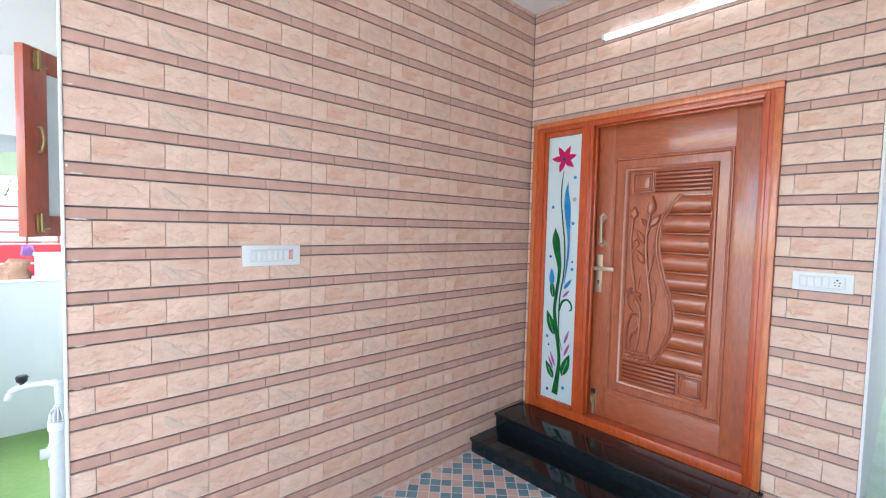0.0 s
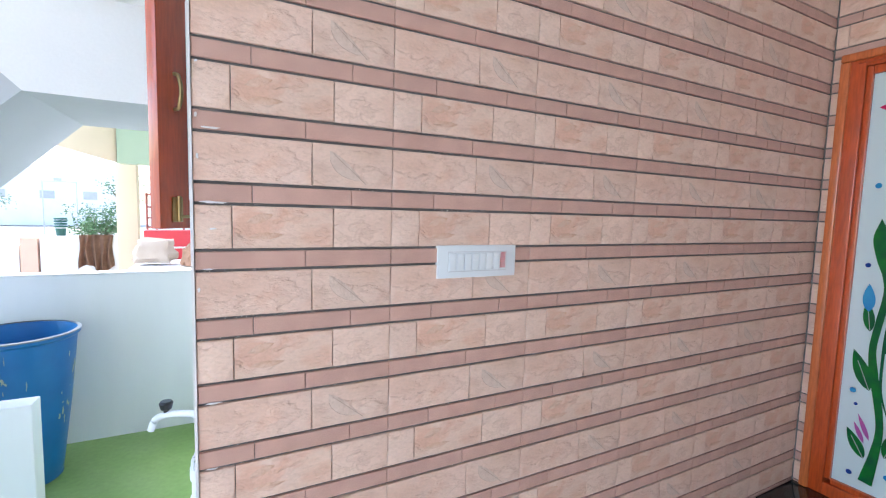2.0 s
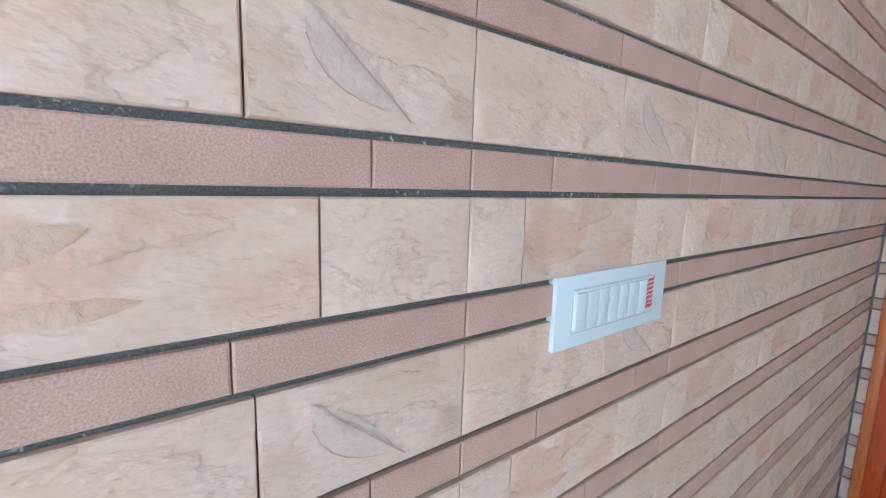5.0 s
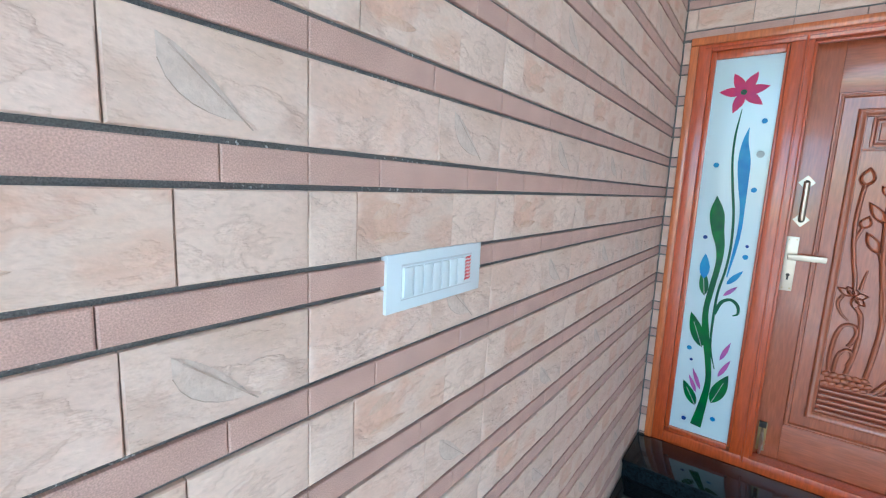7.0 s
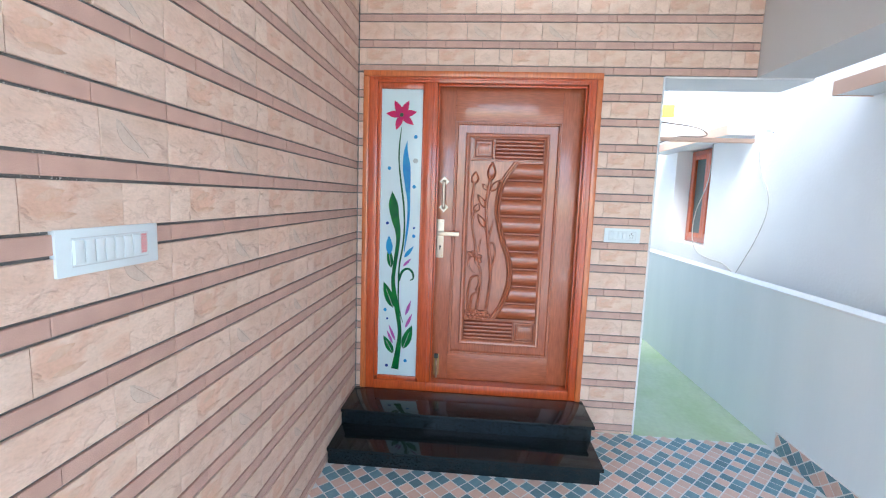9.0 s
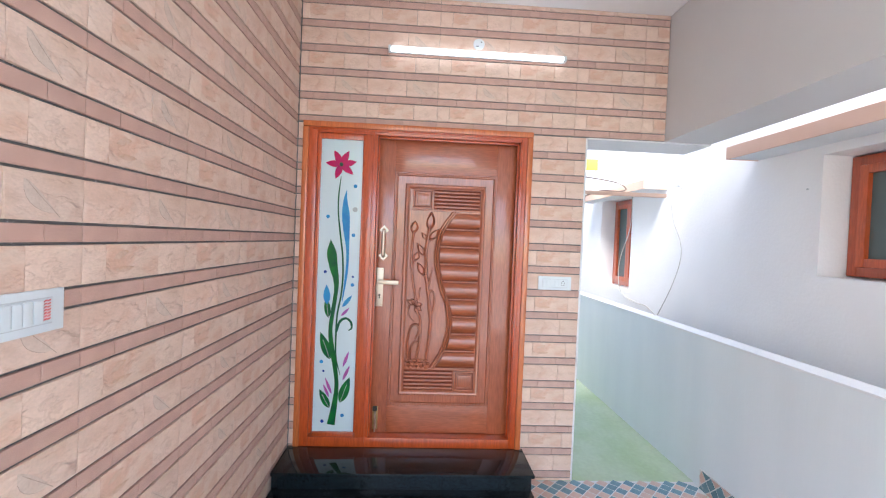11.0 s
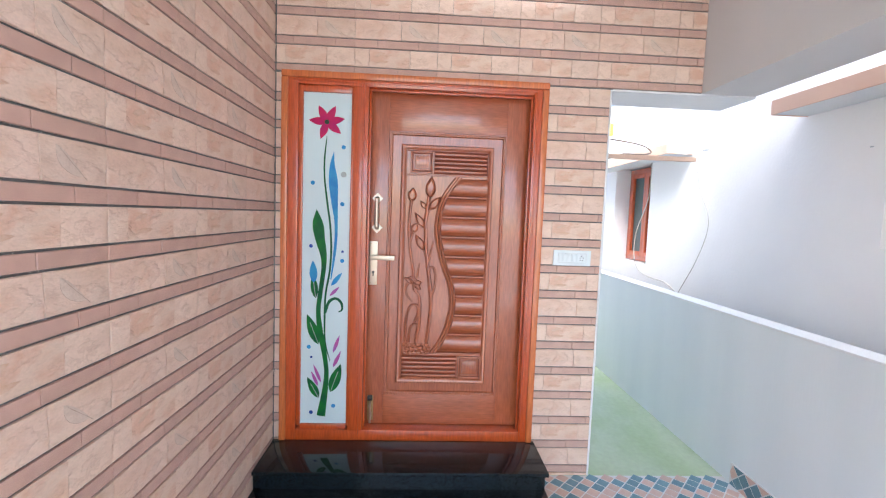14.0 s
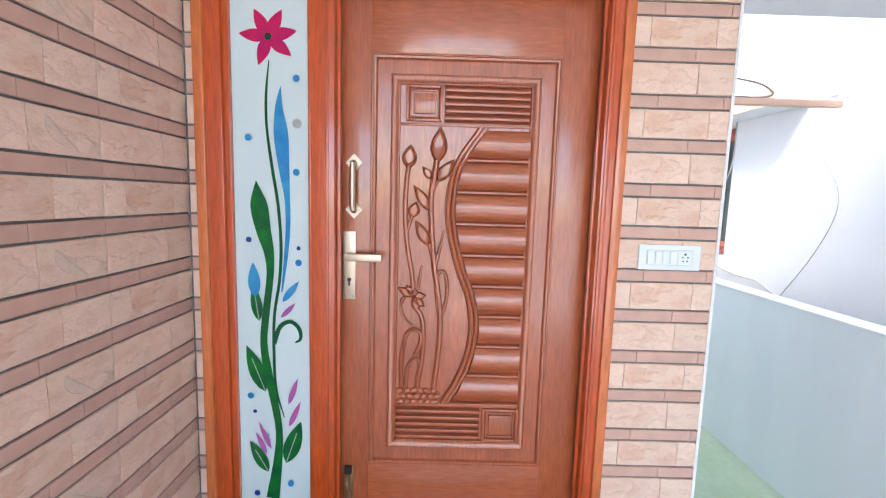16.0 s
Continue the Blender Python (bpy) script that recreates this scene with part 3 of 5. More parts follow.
def brush(pts, m, label):
    """A painted stroke through (y, z, width) points."""
    c = spline([(w, y, z) for y, z, w in pts], 8)
    bm, x, ring = B(), film(), []
    for i, p in enumerate(c):
        d = c[min(i + 1, len(c) - 1)] - c[max(i - 1, 0)]
        d = Vector((0, d.y, d.z)).normalized()
        h = max(p.x, 0.0008) / 2
        ring.append((bm.verts.new((x, p.y - d.z * h, p.z + d.y * h)), bm.verts.new((x, p.y + d.z * h, p.z - d.y * h))))
    for a, b in zip(ring, ring[1:]):
        bm.faces.new((a[0], b[0], b[1], a[1]))
    sub("painted_stroke", bm, m, gl, label)


def leaves(specs, m, name, label, vein=None):
    for c in specs:
        sub(name, flat(B(), petal(*c), film()), m, gl, label)
        if vein:
            a = radians(c[2])
            brush([(c[0] - math.cos(a) * c[3] * t, c[1] + math.sin(a) * c[3] * t, 0.0028) for t in (0.02, 0.4, 0.72)], vein, "pale leaf vein")


for ang in (62, 118, 176, 250, 322, 12):
    sub("petal", flat(B(), petal(2.917, 1.962, ang, 0.097, 0.042), film()), P_PINK, gl, "painted crimson petal")
sub("flower_eye", disc(B(), 2.917, 1.962, 0.012, film()), P_DKGREEN, gl)
sub("flower_eye", disc(B(), 2.917, 1.962, 0.007, film()), M_DARK, gl)
brush([(2.915, 1.887, 0.0036), (2.926, 1.773, 0.0090), (2.925, 1.665, 0.0090), (2.909, 1.535, 0.0108), (2.890, 1.403, 0.0108), (2.883, 1.267, 0.0108), (2.890, 1.148, 0.0108), (2.909, 1.027, 0.0108), (2.913, 0.903, 0.0108), (2.908, 0.756, 0.0090), (2.879, 0.644, 0.0036)], P_DKGREEN, "thin painted dark green stem")
brush([(2.877, 1.805, 0.0018), (2.884, 1.737, 0.0252), (2.878, 1.646, 0.0486), (2.869, 1.535, 0.0360), (2.860, 1.441, 0.0198), (2.858, 1.345, 0.0162), (2.865, 1.248, 0.0144), (2.882, 1.108, 0.0054)], P_BLUE, "painted blue leaf")
brush([(2.965, 1.492, 0.0018), (2.957, 1.413, 0.0580), (2.943, 1.326, 0.0520), (2.925, 1.248, 0.0360), (2.922, 1.168, 0.0252), (2.939, 1.027, 0.0252), (2.948, 0.924, 0.0252), (2.936, 0.819, 0.0306), (2.912, 0.692, 0.0270), (2.898, 0.584, 0.0252), (2.905, 0.474, 0.0324), (2.925, 0.328, 0.0486)], P_GREEN, "broad painted green stem and leaf")
brush([(2.912, 0.920, 0.0162), (2.890, 0.982, 0.0162), (2.853, 1.002, 0.0144), (2.823, 0.978, 0.0144), (2.818, 0.941, 0.0108), (2.837, 0.926, 0.0054)], P_DKGREEN, "painted green curl")
leaves(((2.963, 1.002, 98, 0.137, 0.040), (2.944, 0.741, 111, 0.183, 0.058), (2.874, 0.469, 71, 0.172, 0.061), (2.938, 0.434, 119, 0.136, 0.047)), P_GREEN, "painted_leaf", "painted green leaf", P_GREY)
leaves(((2.974, 1.088, 93, 0.124, 0.043), (2.879, 1.074, 52, 0.095, 0.025)), P_BLUE, "painted_leaf", "painted blue leaf")
leaves(((2.885, 1.017, 46, 0.074, 0.018), (2.862, 0.696, 71, 0.106, 0.020), (2.861, 0.612, 66, 0.106, 0.020), (2.926, 0.524, 113, 0.114, 0.018), (2.942, 0.504, 115, 0.094, 0.018)), P_MAG, "painted_bud", "painted magenta bud")
for y, z in ((2.824, 1.830), (2.986, 1.635), (2.826, 1.524), (2.821, 1.214), (2.996, 0.728), (2.856, 0.391)):
    sub("painted_dot", disc(B(), y, z, 0.0115, film()), P_BLUE, gl)
for y, z, r in ((2.991, 1.291, 0.0099), (2.820, 1.265, 0.0072), (2.981, 0.670, 0.0072), (2.979, 0.353, 0.0108)):
    sub("painted_dot", disc(B(), y, z, r, film()), P_NAVY, gl)
sub("painted_dot", disc(B(), 2.821, 1.684, 0.0155, film()), P_GREY, gl)

# door leaf
door = thing("door_1", (LX, 2.24, 0.262), "shut varnished teak front door with carved panel", "door")
door["kind"] = "structure"
DY0, DY1, DZ0, DZ1 = 1.802, 2.69, 0.263, 2.150
PY0, PY1, PZ0, PZ1 = 1.928, 2.584, 0.441, 1.940
sub("stile", box(B(), LX, LX + 0.04, DY0, PY0, DZ0, DZ1, 0.002), M_DOOR, door)
sub("stile", box(B(), LX, LX + 0.04, PY1, DY1, DZ0, DZ1, 0.002), M_DOOR, door)
sub("rail", box(B(), LX, LX + 0.04, PY0, PY1, DZ0, PZ0, 0.002), M_DOORH, door)
sub("rail", box(B(), LX, LX + 0.04, PY0, PY1, PZ1, DZ1, 0.002), M_DOORH, door)


def mitred(bm, y0, y1, z0, z1, profile):
    """A moulding swept round a rectangle with mitred corners: profile of (inset, face x)."""
    loops = [[bm.verts.new((x, y, z)) for y, z in ((y0 + d, z0 + d), (y1 - d, z0 + d), (y1 - d, z1 - d), (y0 + d, z1 - d))] for d, x in profile]
    for a, b in zip(loops, loops[1:]):
        for k in range(4):
            bm.faces.new((a[k], a[(k + 1) % 4], b[(k + 1) % 4], b[k]))
    return bm


sub("panel_bead", mitred(B(), PY0, PY1, PZ0, PZ1, [(-0.001, LX + 0.002), (0.0, LX - 0.003), (0.003, LX - 0.0075), (0.007, LX - 0.0075), (0.0095, LX - 0.004), (0.0115, LX - 0.0035),
    (0.0135, LX - 0.0065), (0.0165, LX - 0.006), (0.019, LX + 0.001), (0.022, LX + 0.005)]), M_DOOR, door, "double bead round the panel")
sub("panel_margin", mitred(B(), PY0, PY1, PZ0, PZ1, [(0.021, LX + 0.0048), (0.0695, LX + 0.0048)]), M_DOOR, door, "flat sunk margin")
sub("panel_moulding", mitred(B(), PY0, PY1, PZ0, PZ1, [(0.0685, LX + 0.006), (0.0695, LX - 0.003), (0.073, LX - 0.009), (0.078, LX - 0.011), (0.084, LX - 0.009), (0.094, LX + 0.0005),
    (0.0965, LX + 0.003), (0.099, LX + 0.003), (0.102, LX + 0.013)]), M_DOOR, door, "raised mitred panel moulding")
FY0, FY1, FZ0, FZ1 = PY0 + 0.092, PY1 - 0.098, PZ0 + 0.086, PZ1 - 0.091
PX = LX + 0.012
panel = sub("carved_panel", box(B(), PX, PX + 0.03, FY0, FY1, FZ0, FZ1), M_DOOR, door, "carved panel with flowers and curved slats")
# small squares with louvre bars, above and below
for y0, y1, z0, z1, b0, b1 in ((2.342, 2.458, 1.722, 1.832, FY0 + 0.012, 2.328), (2.026, 2.150, 0.545, 0.662, 2.168, FY1 - 0.004)):
    bm = B()
    moulded(bm, y0 - 0.006, y1 + 0.006, z0 - 0.006, z1 + 0.006, ((0, 0.010, PX - 0.013), (0.014, 0.006, PX - 0.006)))
    box(bm, PX - 0.010, PX + 0.01, y0 + 0.02, y1 - 0.02, z0 + 0.02, z1 - 0.02, 0.004)
    sub("square_boss", bm, M_DOOR, panel)
    # dark backing between louvres and round the boss paints in the gap shade
    sub("louvre_groove", box(B(), PX - 0.002, PX - 0.0002, b0 - 0.002, b1 + 0.002, z0 - 0.008, z1 + 0.008), M_STAINSHADE, panel, "groove darkened with stain and painted shade")
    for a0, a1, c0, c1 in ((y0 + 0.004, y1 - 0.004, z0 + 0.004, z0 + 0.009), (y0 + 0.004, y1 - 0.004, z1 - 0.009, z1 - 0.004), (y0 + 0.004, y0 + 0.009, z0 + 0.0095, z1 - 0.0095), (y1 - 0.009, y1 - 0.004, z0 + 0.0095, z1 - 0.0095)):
        sub("boss_groove", box(B(), PX - 0.0065, PX - 0.0002, a0, a1, c0, c1), M_STAINSHADE, panel)
    for k in range(5):
        z = z0 - 0.004 + (z1 - z0 + 0.008) * (k + 0.5) / 5
        sub("louvre", box(B(), PX - 0.013, PX + 0.01, b0, b1, z - 0.0065, z + 0.0055, 0.004), M_DOORH, panel)
for z in (1.706, 0.676):
    sub("divider", box(B(), PX - 0.007, PX + 0.01, FY0 + 0.004, FY1 - 0.004, z - 0.005, z + 0.005, 0.003), M_DOORH, panel)
# curved double rib and the slats to its right
CURVE = [(2.190, 1.70), (2.249, 1.615), (2.282, 1.543), (2.297, 1.461), (2.298, 1.379), (2.278, 1.275), (2.250, 1.180), (2.220, 1.105), (2.204, 1.03), (2.201, 0.953), (2.217, 0.863), (2.251, 0.773), (2.302, 0.686)]
rib = spline([(0, y, z) for y, z in CURVE], 8)
sub("curved_rib", tube(B(), [(PX - 0.006, p.y + 0.008, p.z) for p in rib], 0.0075, 8), M_DOOR, panel)
sub("curved_rib", tube(B(), [(PX - 0.006, p.y - 0.009, p.z) for p in rib], 0.0075, 8), M_DOOR, panel)


# flat dark lines beside the ribs, contact shade painted along with the stain
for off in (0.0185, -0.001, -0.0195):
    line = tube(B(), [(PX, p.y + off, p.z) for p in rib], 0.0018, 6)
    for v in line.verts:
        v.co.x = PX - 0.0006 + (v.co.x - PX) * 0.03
    sub("stain_line", line, M_STAINSHADE, panel, "dark line of stain and painted shade round the carving")


def rib_y(z):
    return min(rib, key=lambda p: abs(p.z - z)).y


SL0, SL1, NS = 0.684, 1.700, 9
for k in range(NS):
    z0, z1 = SL0 + (SL1 - SL0) * k / NS, SL0 + (SL1 - SL0) * (k + 1) / NS
    bm = B()
    nz_, ny_ = 8, 2
    rows = []
    for i in range(nz_ + 1):
        t = i / nz_
        z = z0 + 0.009 + (z1 - z0 - 0.017) * t
        x = PX - 0.022 * math.sin(math.pi * min(1, t * 1.02)) ** 0.6
        ya, yb = FY0 + 0.006, rib_y(z) - 0.019
        rows.append([bm.verts.new((x, ya + (yb - ya) * j / ny_, z)) for j in range(ny_ + 1)])
    for r0, r1 in zip(rows, rows[1:]):
        for j in range(ny_):
            bm.faces.new((r0[j], r0[j + 1], r1[j + 1], r1[j]))
    ext = bmesh.ops.extrude_face_region(bm, geom=bm.faces[:])
    bmesh.ops.translate(bm, vec=(0.02, 0, 0), verts=[v for v in ext["geom"] if isinstance(v, bmesh.types.BMVert)])
    sub("slat", bm, M_DOORH, panel)
    # dark strip behind each slat joint carries the shade of the gap
    sub("slat_groove", box(B(), PX - 0.003, PX - 0.0002, FY0 + 0.005, rib_y(z0) - 0.017, z0 - 0.010, z0 + 0.011), M_STAINSHADE, panel)
    sub("slat_lip", box(B(), PX - 0.011, PX + 0.01, FY0 + 0.006, rib_y(z0) - 0.019, z0 - 0.0045, z0 + 0.0035, 0.0025), M_DOORH, panel)


# carved plants
def crease_line(bm):
    """Flattens a rod or outline onto the panel as a dark line: stain plus painted crease shade."""
    for v in bm.verts:
        v.co.x = PX - 0.0006 + (v.co.x - PX) * 0.03
    sub("stain_line", bm, M_STAINSHADE, panel, "dark line of stain and painted shade round the carving")


def carve(name, pts, r, taper=None):
    crease_line(tube(B(), spline([(PX, y, z) for y, z in pts], 7), r + 0.0022, 6, None if taper is None else taper + 0.002))
    sub(name, tube(B(), spline([(PX - 0.004, y, z) for y, z in pts], 7), r, 7, taper), M_DOOR, panel)


def carved_leaf(cy, cz, ang, length, width):
    o = petal(cy, cz, ang, length * 1.12, width * 1.25, 0, 10)
    bm = B()
    va = [bm.verts.new((PX + 0.001, y, z)) for y, z in o]
    my, mz = sum(p[0] for p in o) / len(o), sum(p[1] for p in o) / len(o)
    vb = [bm.verts.new((PX - 0.012, my + (y - my) * 0.84, mz + (z - mz) * 0.86)) for y, z in o]
    vc = [bm.verts.new((PX - 0.006, my + (y - my) * 0.55, mz + (z - mz) * 0.62)) for y, z in o]
    for p, q in ((va, vb), (vb, vc)):
        for i in range(len(o)):
            j = (i + 1) % len(o)
            bm.faces.new((p[i], p[j], q[j], q[i]))
    bm.faces.new(vc)
    sub("carved_leaf", bm, M_DOOR, panel)
    rim_ = B()
    va = [rim_.verts.new((PX, my + (y - my) * 1.12, mz + (z - mz) * 1.06)) for y, z in o]
    vb = [rim_.verts.new((PX, my + (y - my) * 0.9, mz + (z - mz) * 0.9)) for y, z in o]
    for i in range(len(o)):
        rim_.faces.new((va[i], va[(i + 1) % len(o)], vb[(i + 1) % len(o)], vb[i]))
    crease_line(rim_)


# stems, curls and leaves
carve("carved_stem", [(2.452, 1.562), (2.458, 1.497), (2.461, 1.416), (2.457, 1.333), (2.446, 1.249), (2.431, 1.170), (2.426, 1.115)], 0.0070)
carve("carved_stem", [(2.352, 1.585), (2.361, 1.521), (2.369, 1.459), (2.367, 1.377), (2.361, 1.294), (2.349, 1.188), (2.331, 1.081), (2.324, 0.972), (2.330, 0.861), (2.342, 0.745)], 0.0088)
carve("carved_stem", [(2.412, 1.046), (2.393, 1.013), (2.385, 0.948), (2.388, 0.859), (2.405, 0.745)], 0.0080)
carve("carved_stem", [(2.347, 1.515), (2.357, 1.493), (2.364, 1.470)], 0.0050)
carve("carved_stem", [(2.369, 1.520), (2.366, 1.495), (2.365, 1.475)], 0.0046)
carve("carved_stem", [(2.436, 1.385), (2.447, 1.350), (2.455, 1.320)], 0.0050)
carve("carved_stem", [(2.372, 1.410), (2.368, 1.380), (2.366, 1.355)], 0.0046)
carve("carved_stem", [(2.373, 1.285), (2.364, 1.255), (2.358, 1.235)], 0.0046)
carve("carved_curl", [(2.329, 1.015), (2.338, 1.081), (2.343, 1.145), (2.332, 1.184), (2.312, 1.178), (2.302, 1.124), (2.309, 1.059), (2.324, 1.015)], 0.0056)
carve("carved_curl", [(2.320, 1.337), (2.332, 1.280), (2.347, 1.212)], 0.0020, 0.0066)
carve("carved_curl", [(2.396, 1.208), (2.403, 1.165), (2.408, 1.122)], 0.0018, 0.0060)
carve("carved_curl", [(2.462, 0.745), (2.466, 0.824), (2.457, 0.913), (2.440, 0.958), (2.408, 0.964), (2.394, 0.936), (2.401, 0.898), (2.414, 0.869)], 0.0070)
carve("carved_curl", [(2.446, 0.745), (2.442, 0.813), (2.426, 0.847), (2.405, 0.852), (2.395, 0.825), (2.406, 0.780)], 0.0062)
carve("carved_curl", [(2.458, 1.090), (2.471, 1.055), (2.456, 1.011), (2.427, 0.983)], 0.0066, 0.003)
for c in ((2.452, 1.555, 85, 0.072, 0.040), (2.350, 1.578, 86, 0.108, 0.044), (2.367, 1.517, 128, 0.050, 0.022), (2.349, 1.511, 53, 0.086, 0.034), (2.371, 1.406, 124, 0.094, 0.030),
          (2.437, 1.380, 74, 0.052, 0.032), (2.373, 1.281, 119, 0.090, 0.032)):
    carved_leaf(*c)
for a, ln in ((150, 0.060), (122, 0.046), (82, 0.030), (8, 0.042), (318, 0.050), (285, 0.058)):
    carved_leaf(2.424, 1.090, a, ln, 0.024)
rng = random.Random(4)
for r_ in range(3):
    for k in range(6):
        bm = B()
        bmesh.ops.create_uvsphere(bm, u_segments=10, v_segments=6, radius=1)
        bmesh.ops.scale(bm, vec=(0.011, 0.0165, 0.0120), verts=bm.verts)
        bmesh.ops.rotate(bm, cent=(0, 0, 0), matrix=Matrix.Rotation(rng.uniform(-0.6, 0.6), 3, "X"), verts=bm.verts)
        bmesh.ops.translate(bm, vec=(PX, 2.468 - k * 0.0255 - 0.012 * (r_ % 2), 0.686 + r_ * 0.022), verts=bm.verts)
        sub("carved_knot", bm, M_DOOR, panel)

# hardware
hd = sub("pull_handle", tube(B(), spline([(LX - 0.002, 2.641, 1.566), (LX - 0.023, 2.641, 1.562), (LX - 0.027, 2.641, 1.55), (LX - 0.027, 2.641, 1.42), (LX - 0.023, 2.641, 1.405), (LX - 0.002, 2.641, 1.40)], 6), 0.0115, 10), M_BRASS, door, "satin brass pull handle on diamond plates")
for z in (1.565, 1.402):
    sub("diamond_plate", prism(B(), [(LX, 2.641 - 0.03, z), (LX, 2.641, z - 0.032), (LX, 2.641 + 0.03, z), (LX, 2.641, z + 0.032)], (0, 0, 0), (-0.006, 0, 0)), M_BRASS, hd, smooth=False)
lk = sub("lock_plate", box(B(), LX - 0.006, LX, 2.634, 2.679, 1.077, 1.325, 0.002), M_BRASS, door, "satin brass lock plate")
bm = B()
lathe(bm, [(0.017, LX - 0.012), (0.017, LX - 0.006)], (0, 2.656, 1.236), "x", 18)
lathe(bm, [(0.010, LX - 0.055), (0.010, LX - 0.01)], (0, 2.656, 1.236), "x", 14)
box(bm, LX - 0.058, LX - 0.045, 2.535, 2.668, 1.224, 1.250, 0.004)
sub("lever", bm, M_BRASS, lk)
bm = B()
lathe(bm, [(0.0075, LX - 0.0075), (0.0075, LX - 0.005)], (0, 2.656, 1.150), "x", 14)
box(bm, LX - 0.0075, LX - 0.005, 2.6525, 2.6595, 1.128, 1.148)
sub("keyhole", bm, M_DARK, lk)
for y, z in ((2.643, 1.090), (2.67, 1.090), (2.643, 1.312), (2.67, 1.312)):
    sub("screw", lathe(B(), [(0.003, LX - 0.0075), (0.003, LX - 0.005)], (0, y, z), "x", 8), M_BRASSD, lk)
bolt = sub("tower_bolt", box(B(), LX - 0.006, LX, 2.638, 2.672, 0.285, 0.432, 0.003), M_BRASSD, door, "brass bottom bolt with a curled grip")
sub("bolt_rod", tube(B(), [(LX - 0.012, 2.655, 0.27), (LX - 0.012, 2.655, 0.40)], 0.006), M_BRASS, bolt)
sub("bolt_grip", tube(B(), spline([(LX - 0.012, 2.655, 0.395), (LX - 0.035, 2.655, 0.39), (LX - 0.038, 2.652, 0.36), (LX - 0.022, 2.65, 0.325), (LX - 0.03, 2.65, 0.30)], 6), 0.006), M_BRASS, bolt)
sub("bolt_cap", box(B(), LX - 0.02, LX - 0.005, 2.642, 2.67, 0.405, 0.435, 0.004), M_DARK, bolt)

# both stand a little deeper and larger than drawn above
K = 1.027
for ob in (frame_thing, door):
    x, y, z = ob.location
    ob.location = (3.276 + K * (x - 3.22), 2.352 + K * (y - 2.36), 1.513 + K * (z - 1.472))
    ob.scale = (K, K, K)

# ---- switch plates ----
def switch_plate(at, w, h, face, mods, socket, label):
    """A modular plate; face 'y' looks towards -y, 'x' towards -x. at: its centre."""
    s = thing("switch_plate", at, label, "switch plate")

    def put(nm, u0, u1, z0, z1, d0, d1, m, bev=0.0, parent=None, lab=""):
        bm = B()
        if face == "y":
            box(bm, at[0] + u0, at[0] + u1, at[1] - d1, at[1] - d0, at[2] + z0, at[2] + z1, bev)
        else:
            box(bm, at[0] - d1, at[0] - d0, at[1] - u1, at[1] - u0, at[2] + z0, at[2] + z1, bev)
        return sub(nm, bm, m, parent or s, lab)
    put("plate", -w / 2, w / 2, -h / 2, h / 2, -0.008, 0.009, M_PLASTIC, 0.0018)
    iw, ih = w * 0.74, h * 0.58
    inner = put("insert", -iw / 2, iw / 2, -ih / 2, ih / 2, 0.008, 0.0105, M_PLASTIC, 0.001)
    put("insert_gap", -iw / 2 - 0.002, iw / 2 + 0.002, -ih / 2 - 0.002, ih / 2 + 0.002, 0.006, 0.0093, M_GAP)
    mw = iw / mods
    for k in range(mods):
        if socket and k >= mods - 2:
            continue
        if not socket and k == mods - 1:
            for q in range(7):
                bm = B()
                z = at[2] - ih / 2 + 0.006 + (ih - 0.014) * q / 6
                for c in range(2):
                    x = at[0] - iw / 2 + k * mw + 0.003 + c * (mw - 0.006) / 2
                    prism(bm, [(x, at[1] - 0.0108, z), (x + (mw - 0.008) / 2, at[1] - 0.0108, z + 0.003), (x + (mw - 0.008) / 2, at[1] - 0.0108, z + 0.006), (x, at[1] - 0.0108, z + 0.003)], (0, 0, 0), (0, -0.0006, 0))
                sub("red_hatch", bm, M_RED, inner, "red hatched safety label", False)
            continue
        u = -iw / 2 + k * mw
        put("rocker", u + 0.0012, u + mw - 0.0012, -ih / 2 + 0.003, ih / 2 - 0.003, 0.0095, 0.0135, M_PLASTIC, 0.0015)
    if socket:
        u = -iw / 2 + (mods - 1) * mw
        put("socket", u - mw + 0.001, u + mw - 0.001, -ih / 2 + 0.002, ih / 2 - 0.002, 0.0095, 0.012, M_PLASTIC, 0.001)
        for du, dz, r in ((0, 0.013, 0.0035), (-0.009, 0.002, 0.0025), (0.009, 0.002, 0.0025), (-0.007, -0.011, 0.0025), (0.007, -0.011, 0.0025)):
            put("socket_hole", u + du - r, u + du + r, dz - r, dz + r, 0.0118, 0.0124, M_DARK)
    return s


switch_plate((1.363, WY + 0.006, 1.374), 0.26, 0.092, "y", 8, False, "white modular switch plate with red hatched label on stone cladding")
switch_plate((DX + 0.004, 1.513, 1.307), 0.218, 0.089, "x", 6, True, "white switch plate with socket beside the front door")

# ---- tube light and junction cover ----
tl = thing("tube_light", (DX, 2.08, 2.69), "lit white LED batten tube light on the clad wall", "tube light")
sub("housing", box(B(), DX - 0.012, DX, 1.512, 2.65, 2.674, 2.712, 0.003), M_PLASTIC, tl)
sub("diffuser", box(B(), DX - 0.038, DX - 0.0125, 1.53, 2.632, 2.678, 2.708, 0.010), tube_mat, tl, "glowing white diffuser")
for y0, y1 in ((1.512, 1.529), (2.633, 2.65)):
    sub("end_cap", box(B(), DX - 0.039, DX - 0.0125, y0, y1, 2.676, 2.71, 0.003), M_PLASTIC, tl)
jc = thing("junction_cover", (DX, 2.077, 2.762), "round white junction box cover on stone cladding", "junction cover")
